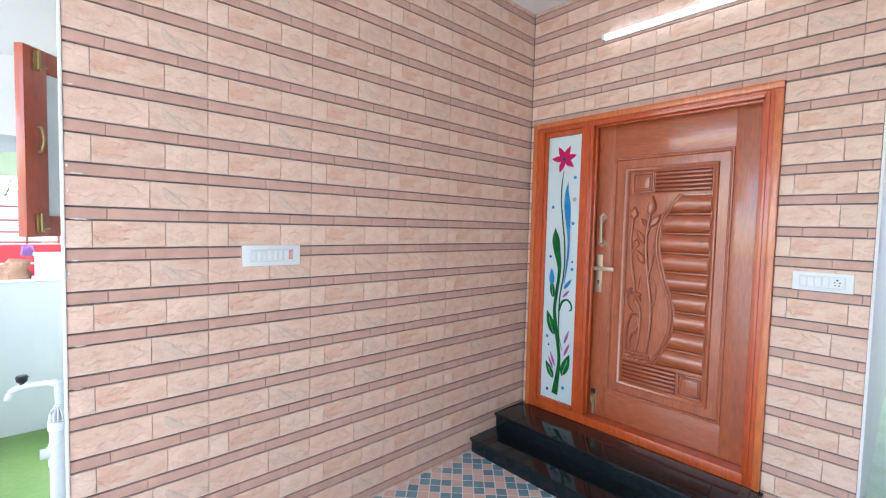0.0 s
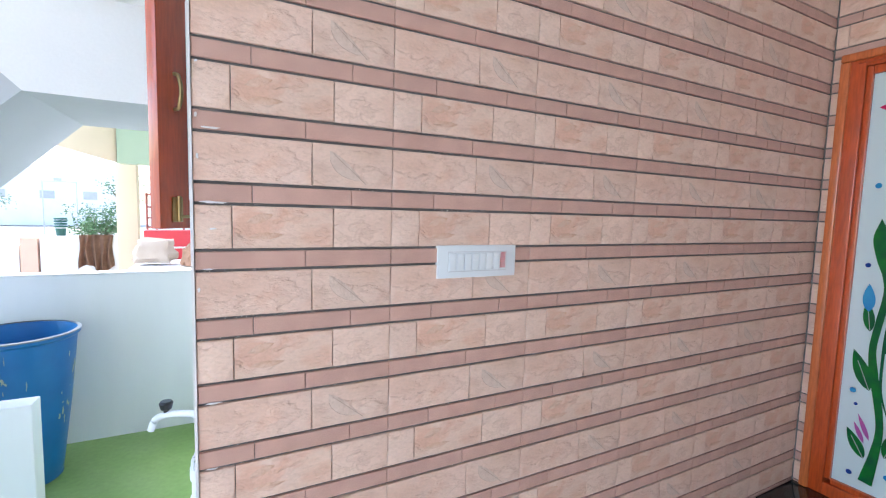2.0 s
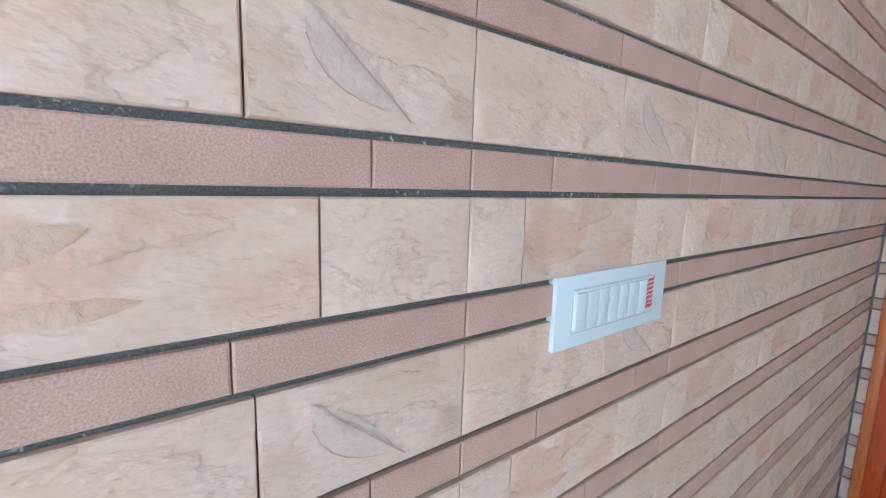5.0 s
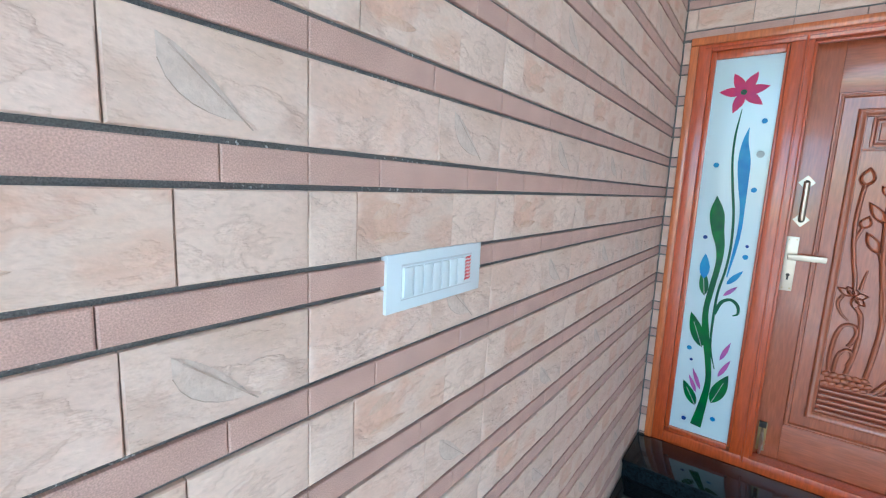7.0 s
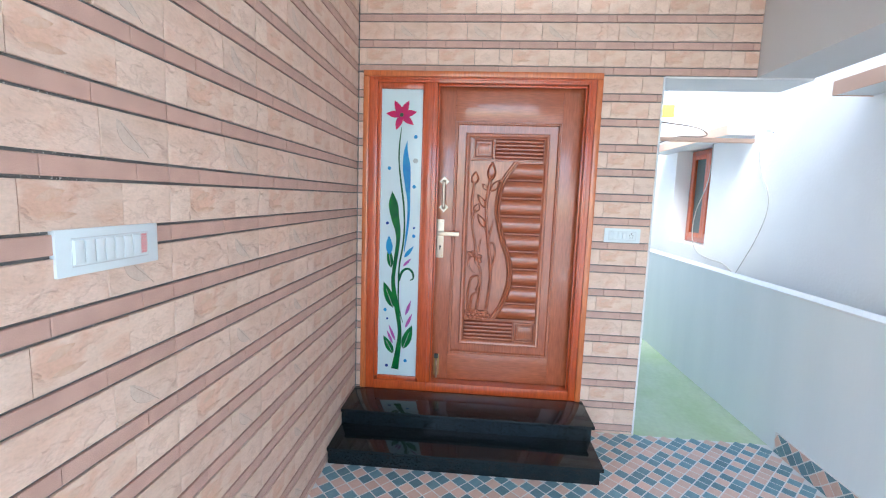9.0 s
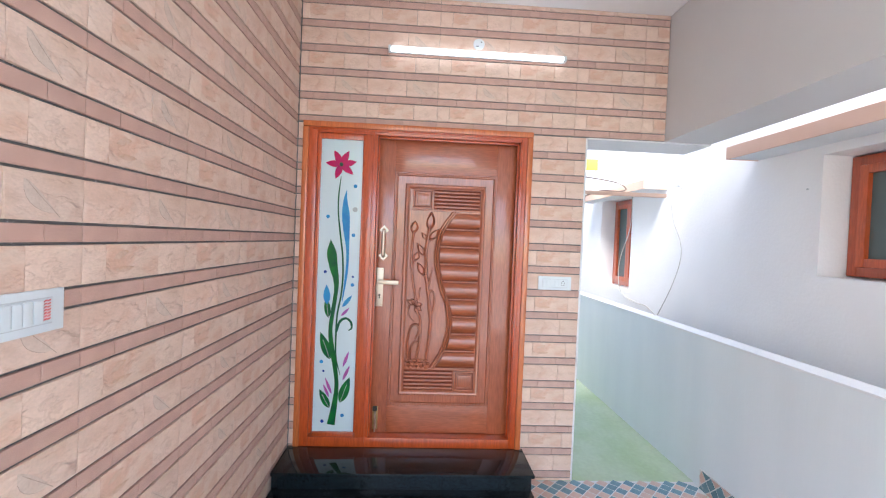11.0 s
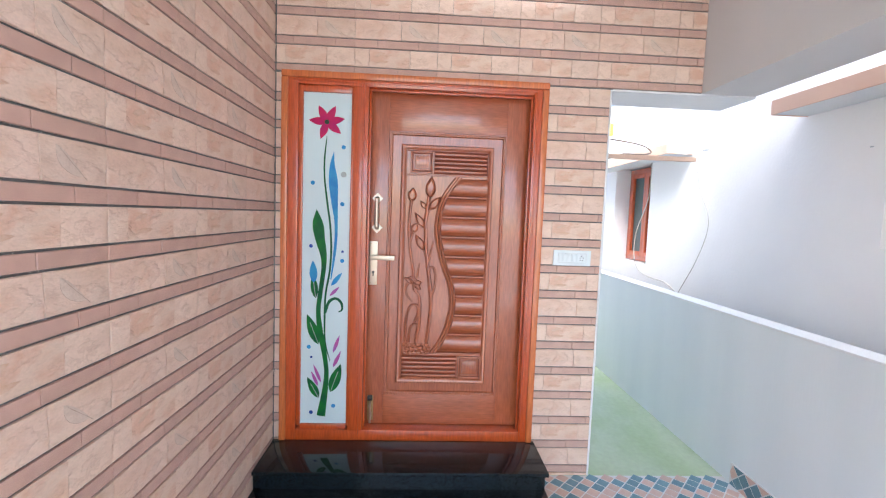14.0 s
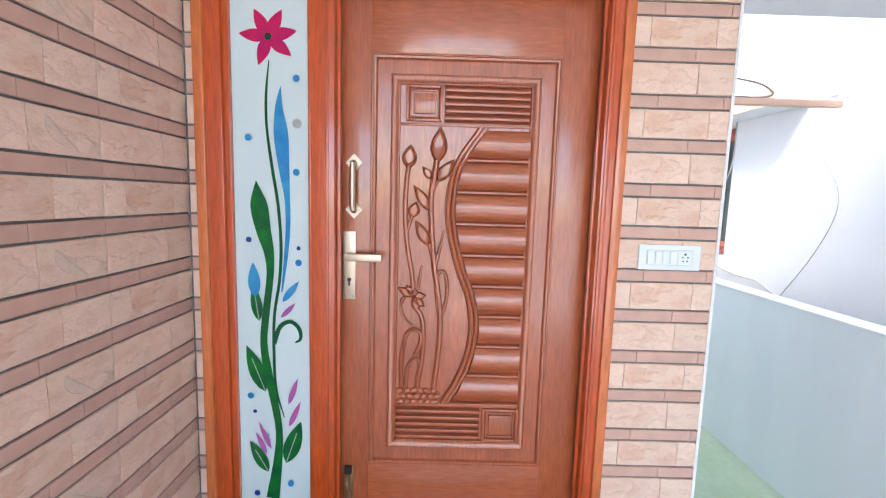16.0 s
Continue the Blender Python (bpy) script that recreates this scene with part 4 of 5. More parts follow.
sub("cover", lathe(B(), [(0.036, DX - 0.0), (0.036, DX - 0.006), (0.033, DX - 0.009)], (0, 2.077, 2.762), "x", 26), M_PLASTIC, jc)
sub("cover_slot", box(B(), DX - 0.0098, DX - 0.0085, 2.078, 2.095, 2.746, 2.750), M_DARK, jc)
sub("cover_slot", box(B(), DX - 0.0098, DX - 0.0085, 2.058, 2.066, 2.772, 2.778), M_DARK, jc)

for ob in (tl, jc):
    ob.location.z += 0.058

# ---- side yard ----
before = set(bpy.data.objects)
setting("wall_boundary", box(B(), -6, 0.978, 5.95, 6.07, -0.31, 0.966), M_PARAPET, "low pale blue-white boundary wall of the yard", "wall")
setting("wall_boundary_coping", box(B(), -6, 0.978, 5.946, 6.074, 0.968, 0.978, 0.003), M_WHITE, "white painted top of the boundary wall", "coping")
SY, SZ0, SZ1 = 3.485, 1.405, 2.152
shutter = thing("window_shutter", (0.523, SY, SZ0), "half-open red-brown teak window shutter with frosted glass", "window shutter")
for x0, x1, z0, z1, nm in ((0.523, 0.620, SZ0, SZ1, "stile"), (1.10, 1.18, SZ0, SZ1, "stile"), (0.62, 1.10, SZ0, SZ0 + 0.085, "rail"), (0.62, 1.10, SZ1 - 0.085, SZ1, "rail")):
    sub(nm, box(B(), x0, x1, SY, SY + 0.036, z0, z1, 0.003), M_SHUT, shutter)
sub("shutter_glass", box(B(), 0.62, 1.10, SY + 0.012, SY + 0.018, SZ0 + 0.085, SZ1 - 0.085), M_GLASSLIT, shutter, "frosted white glass")
for z in (SZ0 + 0.055, SZ1 - 0.05):
    la = sub("latch", box(B(), 0.560, 0.592, SY - 0.007, SY, z - 0.036, z + 0.036, 0.002), M_BRASSD, shutter, "small aged brass latch")
    sub("latch_rod", tube(B(), [(0.576, SY - 0.011, z - 0.034), (0.576, SY - 0.011, z + 0.04)], 0.005), M_BRASSD, la)
    sub("latch_knob", tube(B(), [(0.576, SY - 0.011, z - 0.02), (0.604, SY - 0.016, z - 0.02)], 0.005), M_BRASSD, la)
sub("pull_handle", tube(B(), spline([(0.577, SY, 1.745), (0.577, SY - 0.016, 1.752), (0.577, SY - 0.026, 1.795), (0.577, SY - 0.016, 1.838), (0.577, SY, 1.845)], 6), 0.0055), M_BRASSD, shutter, "bowed brass handle")
shutter.location = (0.554, 3.585, SZ0)
shutter.rotation_euler = (0, 0, radians(46))

pipe = thing("water_pipe", (0.64, 3.84, 0), "white PVC pipe rising in the yard", "pipe")
sub("riser", tube(B(), [(0.64, 3.84, -0.22), (0.64, 3.84, 0.728)], 0.0135, 14), M_PVC, pipe)
sub("elbow", tube(B(), spline([(0.64, 3.84, 0.70), (0.64, 3.842, 0.745), (0.615, 3.855, 0.758)], 6), 0.0165, 14), M_PVC, pipe)
tap = thing("garden_tap", (0.56, 3.92, 0.7), "white plastic tap with black knob on a pipe", "tap")
sub("spout", tube(B(), spline([(0.625, 3.852, 0.757), (0.57, 3.90, 0.748), (0.525, 3.937, 0.737), (0.485, 3.945, 0.722), (0.468, 3.945, 0.682)], 7), 0.0115, 12), M_PVC, tap)
sub("knob", lathe(B(), [(0.009, 0.735), (0.009, 0.752), (0.018, 0.757), (0.023, 0.778), (0.018, 0.786)], (0.518, 3.942, 0), "z", 14), M_BLACKP, tap, "black plastic knob")
tap.location.z -= 0.022
pipe.location.z -= 0.022
trap = thing("drain_pipe", (0.635, 3.77, 0), "white PVC drain pipe with vented cowl", "pipe")
TX, TY = 0.635, 3.77
sub("body", lathe(B(), [(0.031, -0.30), (0.031, 0.38), (0.036, 0.385), (0.036, 0.48), (0.031, 0.485), (0.031, 0.54), (0.036, 0.545), (0.036, 0.585), (0.025, 0.586)], (TX, TY, 0), "z", 22), M_PVC, trap)
for k in range(12):
    a = k * math.pi / 6
    sub("cowl_bar", tube(B(), spline([(TX + q * math.cos(a), TY + q * math.sin(a), z) for q, z in ((0.030, 0.584), (0.028, 0.613), (0.010, 0.650))], 4), 0.0035, 6), M_PVC, trap)
sub("cowl_top", lathe(B(), [(0.014, 0.644), (0.016, 0.650), (0.009, 0.656)], (TX, TY, 0), "z", 14), M_PVC, trap)
sub("cowl_core", lathe(B(), [(0.018, 0.58), (0.010, 0.64)], (TX, TY, 0), "z", 14), M_GREYB, trap)
sub("side_cap", lathe(B(), [(0.022, -0.062), (0.022, -0.042), (0.026, -0.042), (0.026, -0.025)], (TX, TY, 0.445), "x", 16), M_PVC, trap)

drum = thing("blue_drum", (-0.30, 5.0, -0.037), "large scuffed blue plastic drum, open at the top", "drum")
DC = (-0.30, 5.0, -0.037)
sub("body", lathe(B(), [(0.19, 0.0), (0.20, 0.02), (0.262, 0.47), (0.305, 0.86), (0.323, 0.875), (0.323, 0.89), (0.305, 0.895), (0.290, 0.84), (0.25, 0.45), (0.19, 0.03)], DC, "z", 40, cap=False), M_DRUM, drum)
sub("base", lathe(B(), [(0.195, 0.002), (0.20, 0.006)], DC, "z", 40), M_DRUM, drum)
sub("rim", lathe(B(), [(0.306, 0.8955), (0.324, 0.8915), (0.327, 0.898), (0.307, 0.902)], DC, "z", 40, cap=False), M_DRUMIN, drum, "dirty grey rim")
rng = random.Random(8)
for k in range(44):
    a, z = rng.uniform(-1.9, 0.1), rng.uniform(0.30, 0.82)
    r = 0.20 + (0.262 - 0.20) * min(z, 0.45) / 0.45 + max(0, z - 0.45) * 0.043 / 0.39 + 0.005
    bm = B()
    w, h = rng.uniform(0.008, 0.05), rng.uniform(0.006, 0.045)
    n = 9
    ring = []
    for q in range(n):
        t = 2 * math.pi * q / n
        s_ = rng.uniform(0.2, 1.0)
        aa, zz = a + w * s_ * math.cos(t), z + h * s_ * math.sin(t)
        rr = r + (zz - z) * 0.12
        ring.append(bm.verts.new((DC[0] + rr * math.cos(aa), DC[1] + rr * math.sin(aa), zz + DC[2])))
    bm.faces.new(ring)
    sub("scuff", bm, M_SCUFF, drum)
drum.scale = (0.93, 0.93, 1.03)
drum.location = (-0.40, 5.55, -0.237)
tank = setting("yard_kerb_box", box(B(), -1.4, -0.108, 4.777, 4.892, -0.25, 0.511, 0.006), M_PARAPET, "low white plastered wall beside the drum", "low wall")

# outside stair: landing, lower flight falling away, upright beam and slab above
stair = thing("outside_stair", (0.3, 4.9, 1.9), "white concrete outside stair seen from below", "stair")
# landing and flight take the pre-shaded colour, the side face stays white
sub("landing", box(B(), 0.0, 0.978, 4.505, 5.37, 1.915, 2.03), M_STAIRSHADE, stair)
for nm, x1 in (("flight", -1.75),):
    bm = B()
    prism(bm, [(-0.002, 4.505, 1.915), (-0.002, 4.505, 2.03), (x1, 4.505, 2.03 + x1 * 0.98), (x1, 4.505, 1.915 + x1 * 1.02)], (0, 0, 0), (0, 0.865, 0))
    sub(nm, bm, M_STAIRSHADE, stair)
bm = B()
prism(bm, [(0.0, 4.50, 1.913), (0.978, 4.50, 1.913), (0.978, 4.50, 2.33), (0.10, 4.50, 2.33), (-0.42, 4.50, 2.33)], (0, 0, 0), (0, 0.004, 0))
sub("side_face", bm, M_WHITE, stair)
# added slab above the view, keeps sun and sky off the yard
setting("sun_block_yard", box(B(), -5.0, 0.977, WY + 0.31, 6.4, 3.1, 3.25), M_CEIL, "unseen white slab added to shade the side yard", "roof")
setting("slab_yard", box(B(), 0.15, 0.978, WY + 0.17, 4.505, 2.33, 2.45), M_CEIL, "white projecting slab over the yard", "slab")

# ---- beyond the boundary wall ----
near_side = set(bpy.data.objects)
porch = thing("neighbour_porch", (-0.4, 9, 0), "cream and green porch of the next house", "porch")
sub("column", box(B(), -0.51, -0.29, 8.9, 9.12, -0.26, 1.97, 0.006), M_YELLOW, porch)
sub("cross_beam", box(B(), -0.33, 3.2, 8.0, 8.2, 1.91, 2.6), M_LIME, porch, "pale green beam")
bm = B()
prism(bm, [(-0.335, 8.02, 1.91), (-1.15, 6.9, 2.10), (-1.15, 6.9, 2.75), (-0.335, 8.02, 2.6)], (0, 0, 0), (0.03, 0.12, 0))
sub("edge_beam", bm, M_YELLOW, porch, "cream painted beam")
sub("canopy", box(B(), -0.2, 3.2, 7.2, 12, 2.61, 2.75), M_LIME, porch)
low = setting("wall_street", box(B(), -1.44, -0.55, 9.5, 9.66, -0.26, 1.015), M_WHITE, "low white street wall in bright light", "wall")
setting("gate_pier", box(B(), -1.63, -1.46, 9.48, 9.66, -0.26, 0.99), M_PEACH, "red-brown painted gate pier", "pier")
setting("wall_street_far", box(B(), -6, -1.65, 9.5, 9.6, -0.26, 0.9), M_WHITE, "white street wall with a cut-out pattern", "wall")
pot = thing("plant_pot", (-1.24, 9.58, 1.015), "dark green ribbed plant pot on the street wall", "pot")
sub("pot_body", lathe(B(), [(0.05, 1.015), (0.058, 1.11), (0.066, 1.112)], (-1.24, 9.58, 0), "z", 18), M_POT, pot)
for k in range(4):
    sub("pot_ring", lathe(B(), [(0.062, 1.125 + 0.035 * k), (0.07, 1.13 + 0.035 * k), (0.07, 1.145 + 0.035 * k), (0.062, 1.15 + 0.035 * k)], (-1.24, 9.58, 0), "z", 18), M_POT, pot)


def drape(name, x0, x1, y, z0, z1, folds, m, label):
    """A cloth hung over a wall top, with folds."""
    c = thing(name, ((x0 + x1) / 2, y, z1), label, "cloth")
    bm = B()
    nx, nz = 36, 8
    g = []
    for i in range(nx + 1):
        u = i / nx
        col = []
        for j in range(nz + 1):
            v = j / nz
            fold = 0.028 * math.sin(u * folds * 6.283 + 1.2 * math.sin(v * 3)) * (0.4 + v)
            col.append(bm.verts.new((x0 + (x1 - x0) * u + 0.012 * math.sin(v * 5 + u * 9), y - 0.035 - fold - 0.01 * v, z1 + 0.012 - (z1 - z0) * v * (1 - 0.12 * math.sin(u * 7)))))
        col.insert(0, bm.verts.new((x0 + (x1 - x0) * u, y + 0.12, z1 + 0.012)))
        g.append(col)
    for a, b in zip(g, g[1:]):
        for j in range(nz + 1):
            bm.faces.new((a[j], a[j + 1], b[j + 1], b[j]))
    bmesh.ops.solidify(bm, geom=bm.faces[:], thickness=0.006)
    sub("fabric", bm, m, c)


drape("hung_cloth", -1.03, -0.66, 9.5, 0.56, 1.015, 4.5, M_CLOTH, "brown folded cloth hung over the street wall")

redb = setting("platform_red", box(B(), -0.08, 1.6, 7.8, 8.0, -0.26, 1.18), M_REDP, "red painted low wall of the next house", "wall")
setting("platform_white_line", box(B(), -0.09, 1.6, 7.79, 7.799, 0.98, 1.0), M_WHITE, "white painted line on the red wall", "trim")


def sack(at, size, m, label, seed):
    s = thing("cement_sack", at, label, "sack")
    bm = B()
    bmesh.ops.create_icosphere(bm, subdivisions=3, radius=1)
    for v in bm.verts:
        p = v.co.copy()
        f = 1 + 0.42 * noise.noise(p * 1.9 + Vector((seed, 0, 0))) + 0.22 * abs(noise.noise(p * 4.5 + Vector((seed, 3, 0))))
        v.co = Vector((math.copysign(abs(p.x) ** 0.7, p.x) * size[0], p.y * size[1], math.copysign(abs(p.z) ** 0.75, p.z) * size[2])) * f + Vector(at)
        v.co.z = max(v.co.z, at[2] - size[2] * 0.75)
    sub("bag", bm, m, s)


setting("ledge_neighbour", box(B(), -0.1, 1.6, 6.9, 7.75, -0.26, 0.86), M_WHITE, "white ledge beyond the boundary wall", "ledge")
sack((0.08, 7.3, 0.985), (0.17, 0.12, 0.135), M_SACK, "crumpled pale sack lying on the ledge", 2.0)
sack((0.43, 7.1, 0.955), (0.10, 0.10, 0.115), M_CLOTH, "brown striped bundle on the ledge", 6.0)
sack((0.51, 7.35, 1.14), (0.045, 0.045, 0.06), M_PURPLE, "small purple plastic bag on the ledge", 9.0)
gb = thing("grey_box", (0.68, 7.0, 0.86), "grey box standing on the ledge", "box")
sub("carton", box(B(), 0.56, 0.95, 6.92, 7.2, 0.862, 1.12, 0.005), M_GREYB, gb)
sub("lid", box(B(), 0.55, 0.96, 6.91, 7.21, 1.121, 1.14, 0.004), M_GREYB, gb)

rail = thing("red_railing", (-0.1, 10.4, 1.0), "rust-red welded pipe railing", "railing")
for z in (1.10, 1.25, 1.42, 1.62):
    sub("rail", tube(B(), [(-0.38, 10.4, z), (0.8, 10.4, z)], 0.014, 6), M_RAIL, rail)
for x in (-0.38, -0.25, 0.12, 0.45, 0.8):
    sub("post", tube(B(), [(x, 10.4, -0.26), (x, 10.4, 1.64)], 0.017, 6), M_RAIL, rail)
bs = thing("blue_shutter_shop", (-0.3, 15, 0), "small far building with a blue shutter", "building")
sub("wall", box(B(), -0.9, 0.6, 15, 17, -0.26, 1.9), M_WHITE, bs)
sub("shutter", box(B(), -0.62, -0.28, 14.96, 14.995, 1.25, 1.75, 0.004), M_BLUE, bs)

# the street side lies further off than drawn above, and is larger by as much
FAR, HUB = 1.55, Vector((0.65, 2.0, 1.47))
for ob in set(bpy.data.objects) - near_side:
    if ob.parent is None:
        ob.location = HUB + (ob.location - HUB) * FAR
        ob.scale = (FAR, FAR, FAR)

gf = thing("goal_frame", (-6.4, 30, -0.26), "far thin metal goal frame on open ground", "frame")
for x in (-7.09, -5.78):
    sub("post", tube(B(), [(x, 30, -0.26), (x, 30, 2.44)], 0.024, 6), M_GREYB, gf)
sub("crossbar", tube(B(), [(-7.13, 30, 2.44), (-5.74, 30, 2.44)], 0.024, 6), M_GREYB, gf)
sub("sign_board", box(B(), -6.65, -6.35, 29.98, 30.02, 2.47, 2.62, 0.004), M_GREYB, gf)
fh = thing("far_house", (-10, 44, -0.26), "far white house with small dark windows", "house")
sub("wall", box(B(), -15.0, -6.0, 42, 47, -0.26, 3.7), M_WHITE, fh)
sub("roof", box(B(), -15.2, -5.8, 41.8, 47.2, 3.701, 3.9, 0.02), M_WHITE, fh)
for x in (-13.2, -10.6, -8.2):
    sub("window", box(B(), x, x + 0.8, 41.95, 41.999, 1.65, 2.2, 0.01), M_GREYB, fh)


def tree(at, h, r, seed, count=900, label="leafy green tree standing beyond the street"):
    t = thing("tree", at, label, "tree")
    rg = random.Random(seed)
    bm = B()
    tube(bm, spline([at, (at[0] + 0.1, at[1], at[2] + h * 0.3), (at[0], at[1] + 0.1, at[2] + h * 0.6)], 5), 0.10, 8, 0.05)
    ends = []
    for k in range(7):
        a = rg.uniform(0, 6.28)
        e = (at[0] + r * 0.6 * math.cos(a), at[1] + r * 0.6 * math.sin(a), at[2] + h * rg.uniform(0.55, 0.95))
        tube(bm, spline([(at[0], at[1], at[2] + h * rg.uniform(0.3, 0.55)), ((at[0] + e[0]) / 2, (at[1] + e[1]) / 2, (at[2] + h * 0.5 + e[2]) / 2), e], 4), 0.04, 6, 0.012)
        ends.append(e)
    sub("trunk", bm, M_BARK, t)
    verts, faces = [], []
    for k in range(count):
        e = rg.choice(ends)
        c = Vector((e[0] + rg.gauss(0, r * 0.28), e[1] + rg.gauss(0, r * 0.28), e[2] + rg.gauss(0, h * 0.10)))
        s = rg.uniform(0.04, 0.09)
        u = Vector((rg.gauss(0, 1), rg.gauss(0, 1), rg.gauss(0, 0.6))).normalized()
        v = u.cross(Vector((rg.gauss(0, 1), rg.gauss(0, 1), rg.gauss(0, 1)))).normalized()
        i = len(verts)
        o = Vector(at)
        verts += [c - u * s - o, c + v * s * 0.45 - o, c + u * s - o, c - v * s * 0.45 - o]
        faces.append((i, i + 1, i + 2, i + 3))
    me = bpy.data.meshes.new("crown")
    me.from_pydata(verts, [], faces)
    me.materials.append(M_FOLIAGE)
    cr = new("crown", me)
    cr.parent = t
    return t


def shrub(at, h, r, seed):
    """A dense low bush: many thin stems from the ground, leafy all the way up."""
    t = thing("shrub", at, "dense pale green bush beyond the street wall", "bush")
    rg = random.Random(seed)
    bm, ends = B(), []
    for k in range(26):
        a, q = rg.uniform(0, 6.28), r * rg.uniform(0.15, 1.0)
        e = Vector((at[0] + q * math.cos(a), at[1] + q * math.sin(a), at[2] + h * rg.uniform(0.55, 1.1)))
        m_ = Vector((at[0] + q * 0.5 * math.cos(a), at[1] + q * 0.5 * math.sin(a), at[2] + h * 0.4))
        tube(bm, spline([(at[0] + 0.1 * math.cos(a), at[1] + 0.1 * math.sin(a), at[2]), m_, e], 4), 0.016, 5, 0.005)
        ends += [e, m_ * 0.4 + e * 0.6, m_ * 0.75 + e * 0.25]
    sub("stems", bm, M_BARK, t)
    verts, faces = [], []
    for k in range(2600):
        c = rg.choice(ends) + Vector((rg.gauss(0, 0.13), rg.gauss(0, 0.13), rg.gauss(0, 0.11)))
        s_ = rg.uniform(0.03, 0.065)
        u = Vector((rg.gauss(0, 1), rg.gauss(0, 1), rg.gauss(0, 0.6))).normalized()
        v = u.cross(Vector((rg.gauss(0, 1), rg.gauss(0, 1), rg.gauss(0, 1)))).normalized()
        n0, o = len(verts), Vector(at)
        verts += [c - u * s_ - o, c + v * s_ * 0.5 - o, c + u * s_ - o, c - v * s_ * 0.5 - o]
        faces.append((n0, n0 + 1, n0 + 2, n0 + 3))
    me = bpy.data.meshes.new("crown")
    me.from_pydata(verts, [], faces)
    me.materials.append(M_FOLIAGE)
    cr = new("crown", me)
    cr.parent = t
    return t


shrub((-3.45, 22.0, -0.30), 1.5, 1.0, 5)
tree((-3.3, 26.5, -0.26), 2.9, 0.8, 3, 420)
tree((-12.4, 38.0, -0.26), 2.2, 1.4, 7, 500)
tree((-0.9, 27.0, -0.26), 3.3, 1.0, 11, 450)

for ob in set(bpy.data.objects) - before:
    if ob.parent is None:
        ob.location.z += RISE

# ---- cladding of split-face tiles ----
UV_PITCH, VP = 0.45, 0.30
GAPH, GAPV = 0.007, 0.0015
ROWS_ = (("A", 0.0, 0.1005), ("S", 0.1075, 0.0385), ("B", 0.153, 0.0945), ("T", 0.2545, 0.0385))
CUTS = {"A": ((0.0, 0.555, 0), (0.555, 1.0, 1)), "S": ((0.0, 0.266, 4), (0.266, 0.766, 4), (0.766, 1.0, 4)),
        "B": ((0.0, 0.174, 3), (0.174, 0.668, 2), (0.668, 1.0, 3)), "T": ((0.0, 0.522, 4), (0.522, 1.0, 4))}
MATS = [M_LONG, M_LEAF, M_FLOWER, M_PLAIN, M_STRIP, M_PRINT, M_VEIN, M_PRINTO]


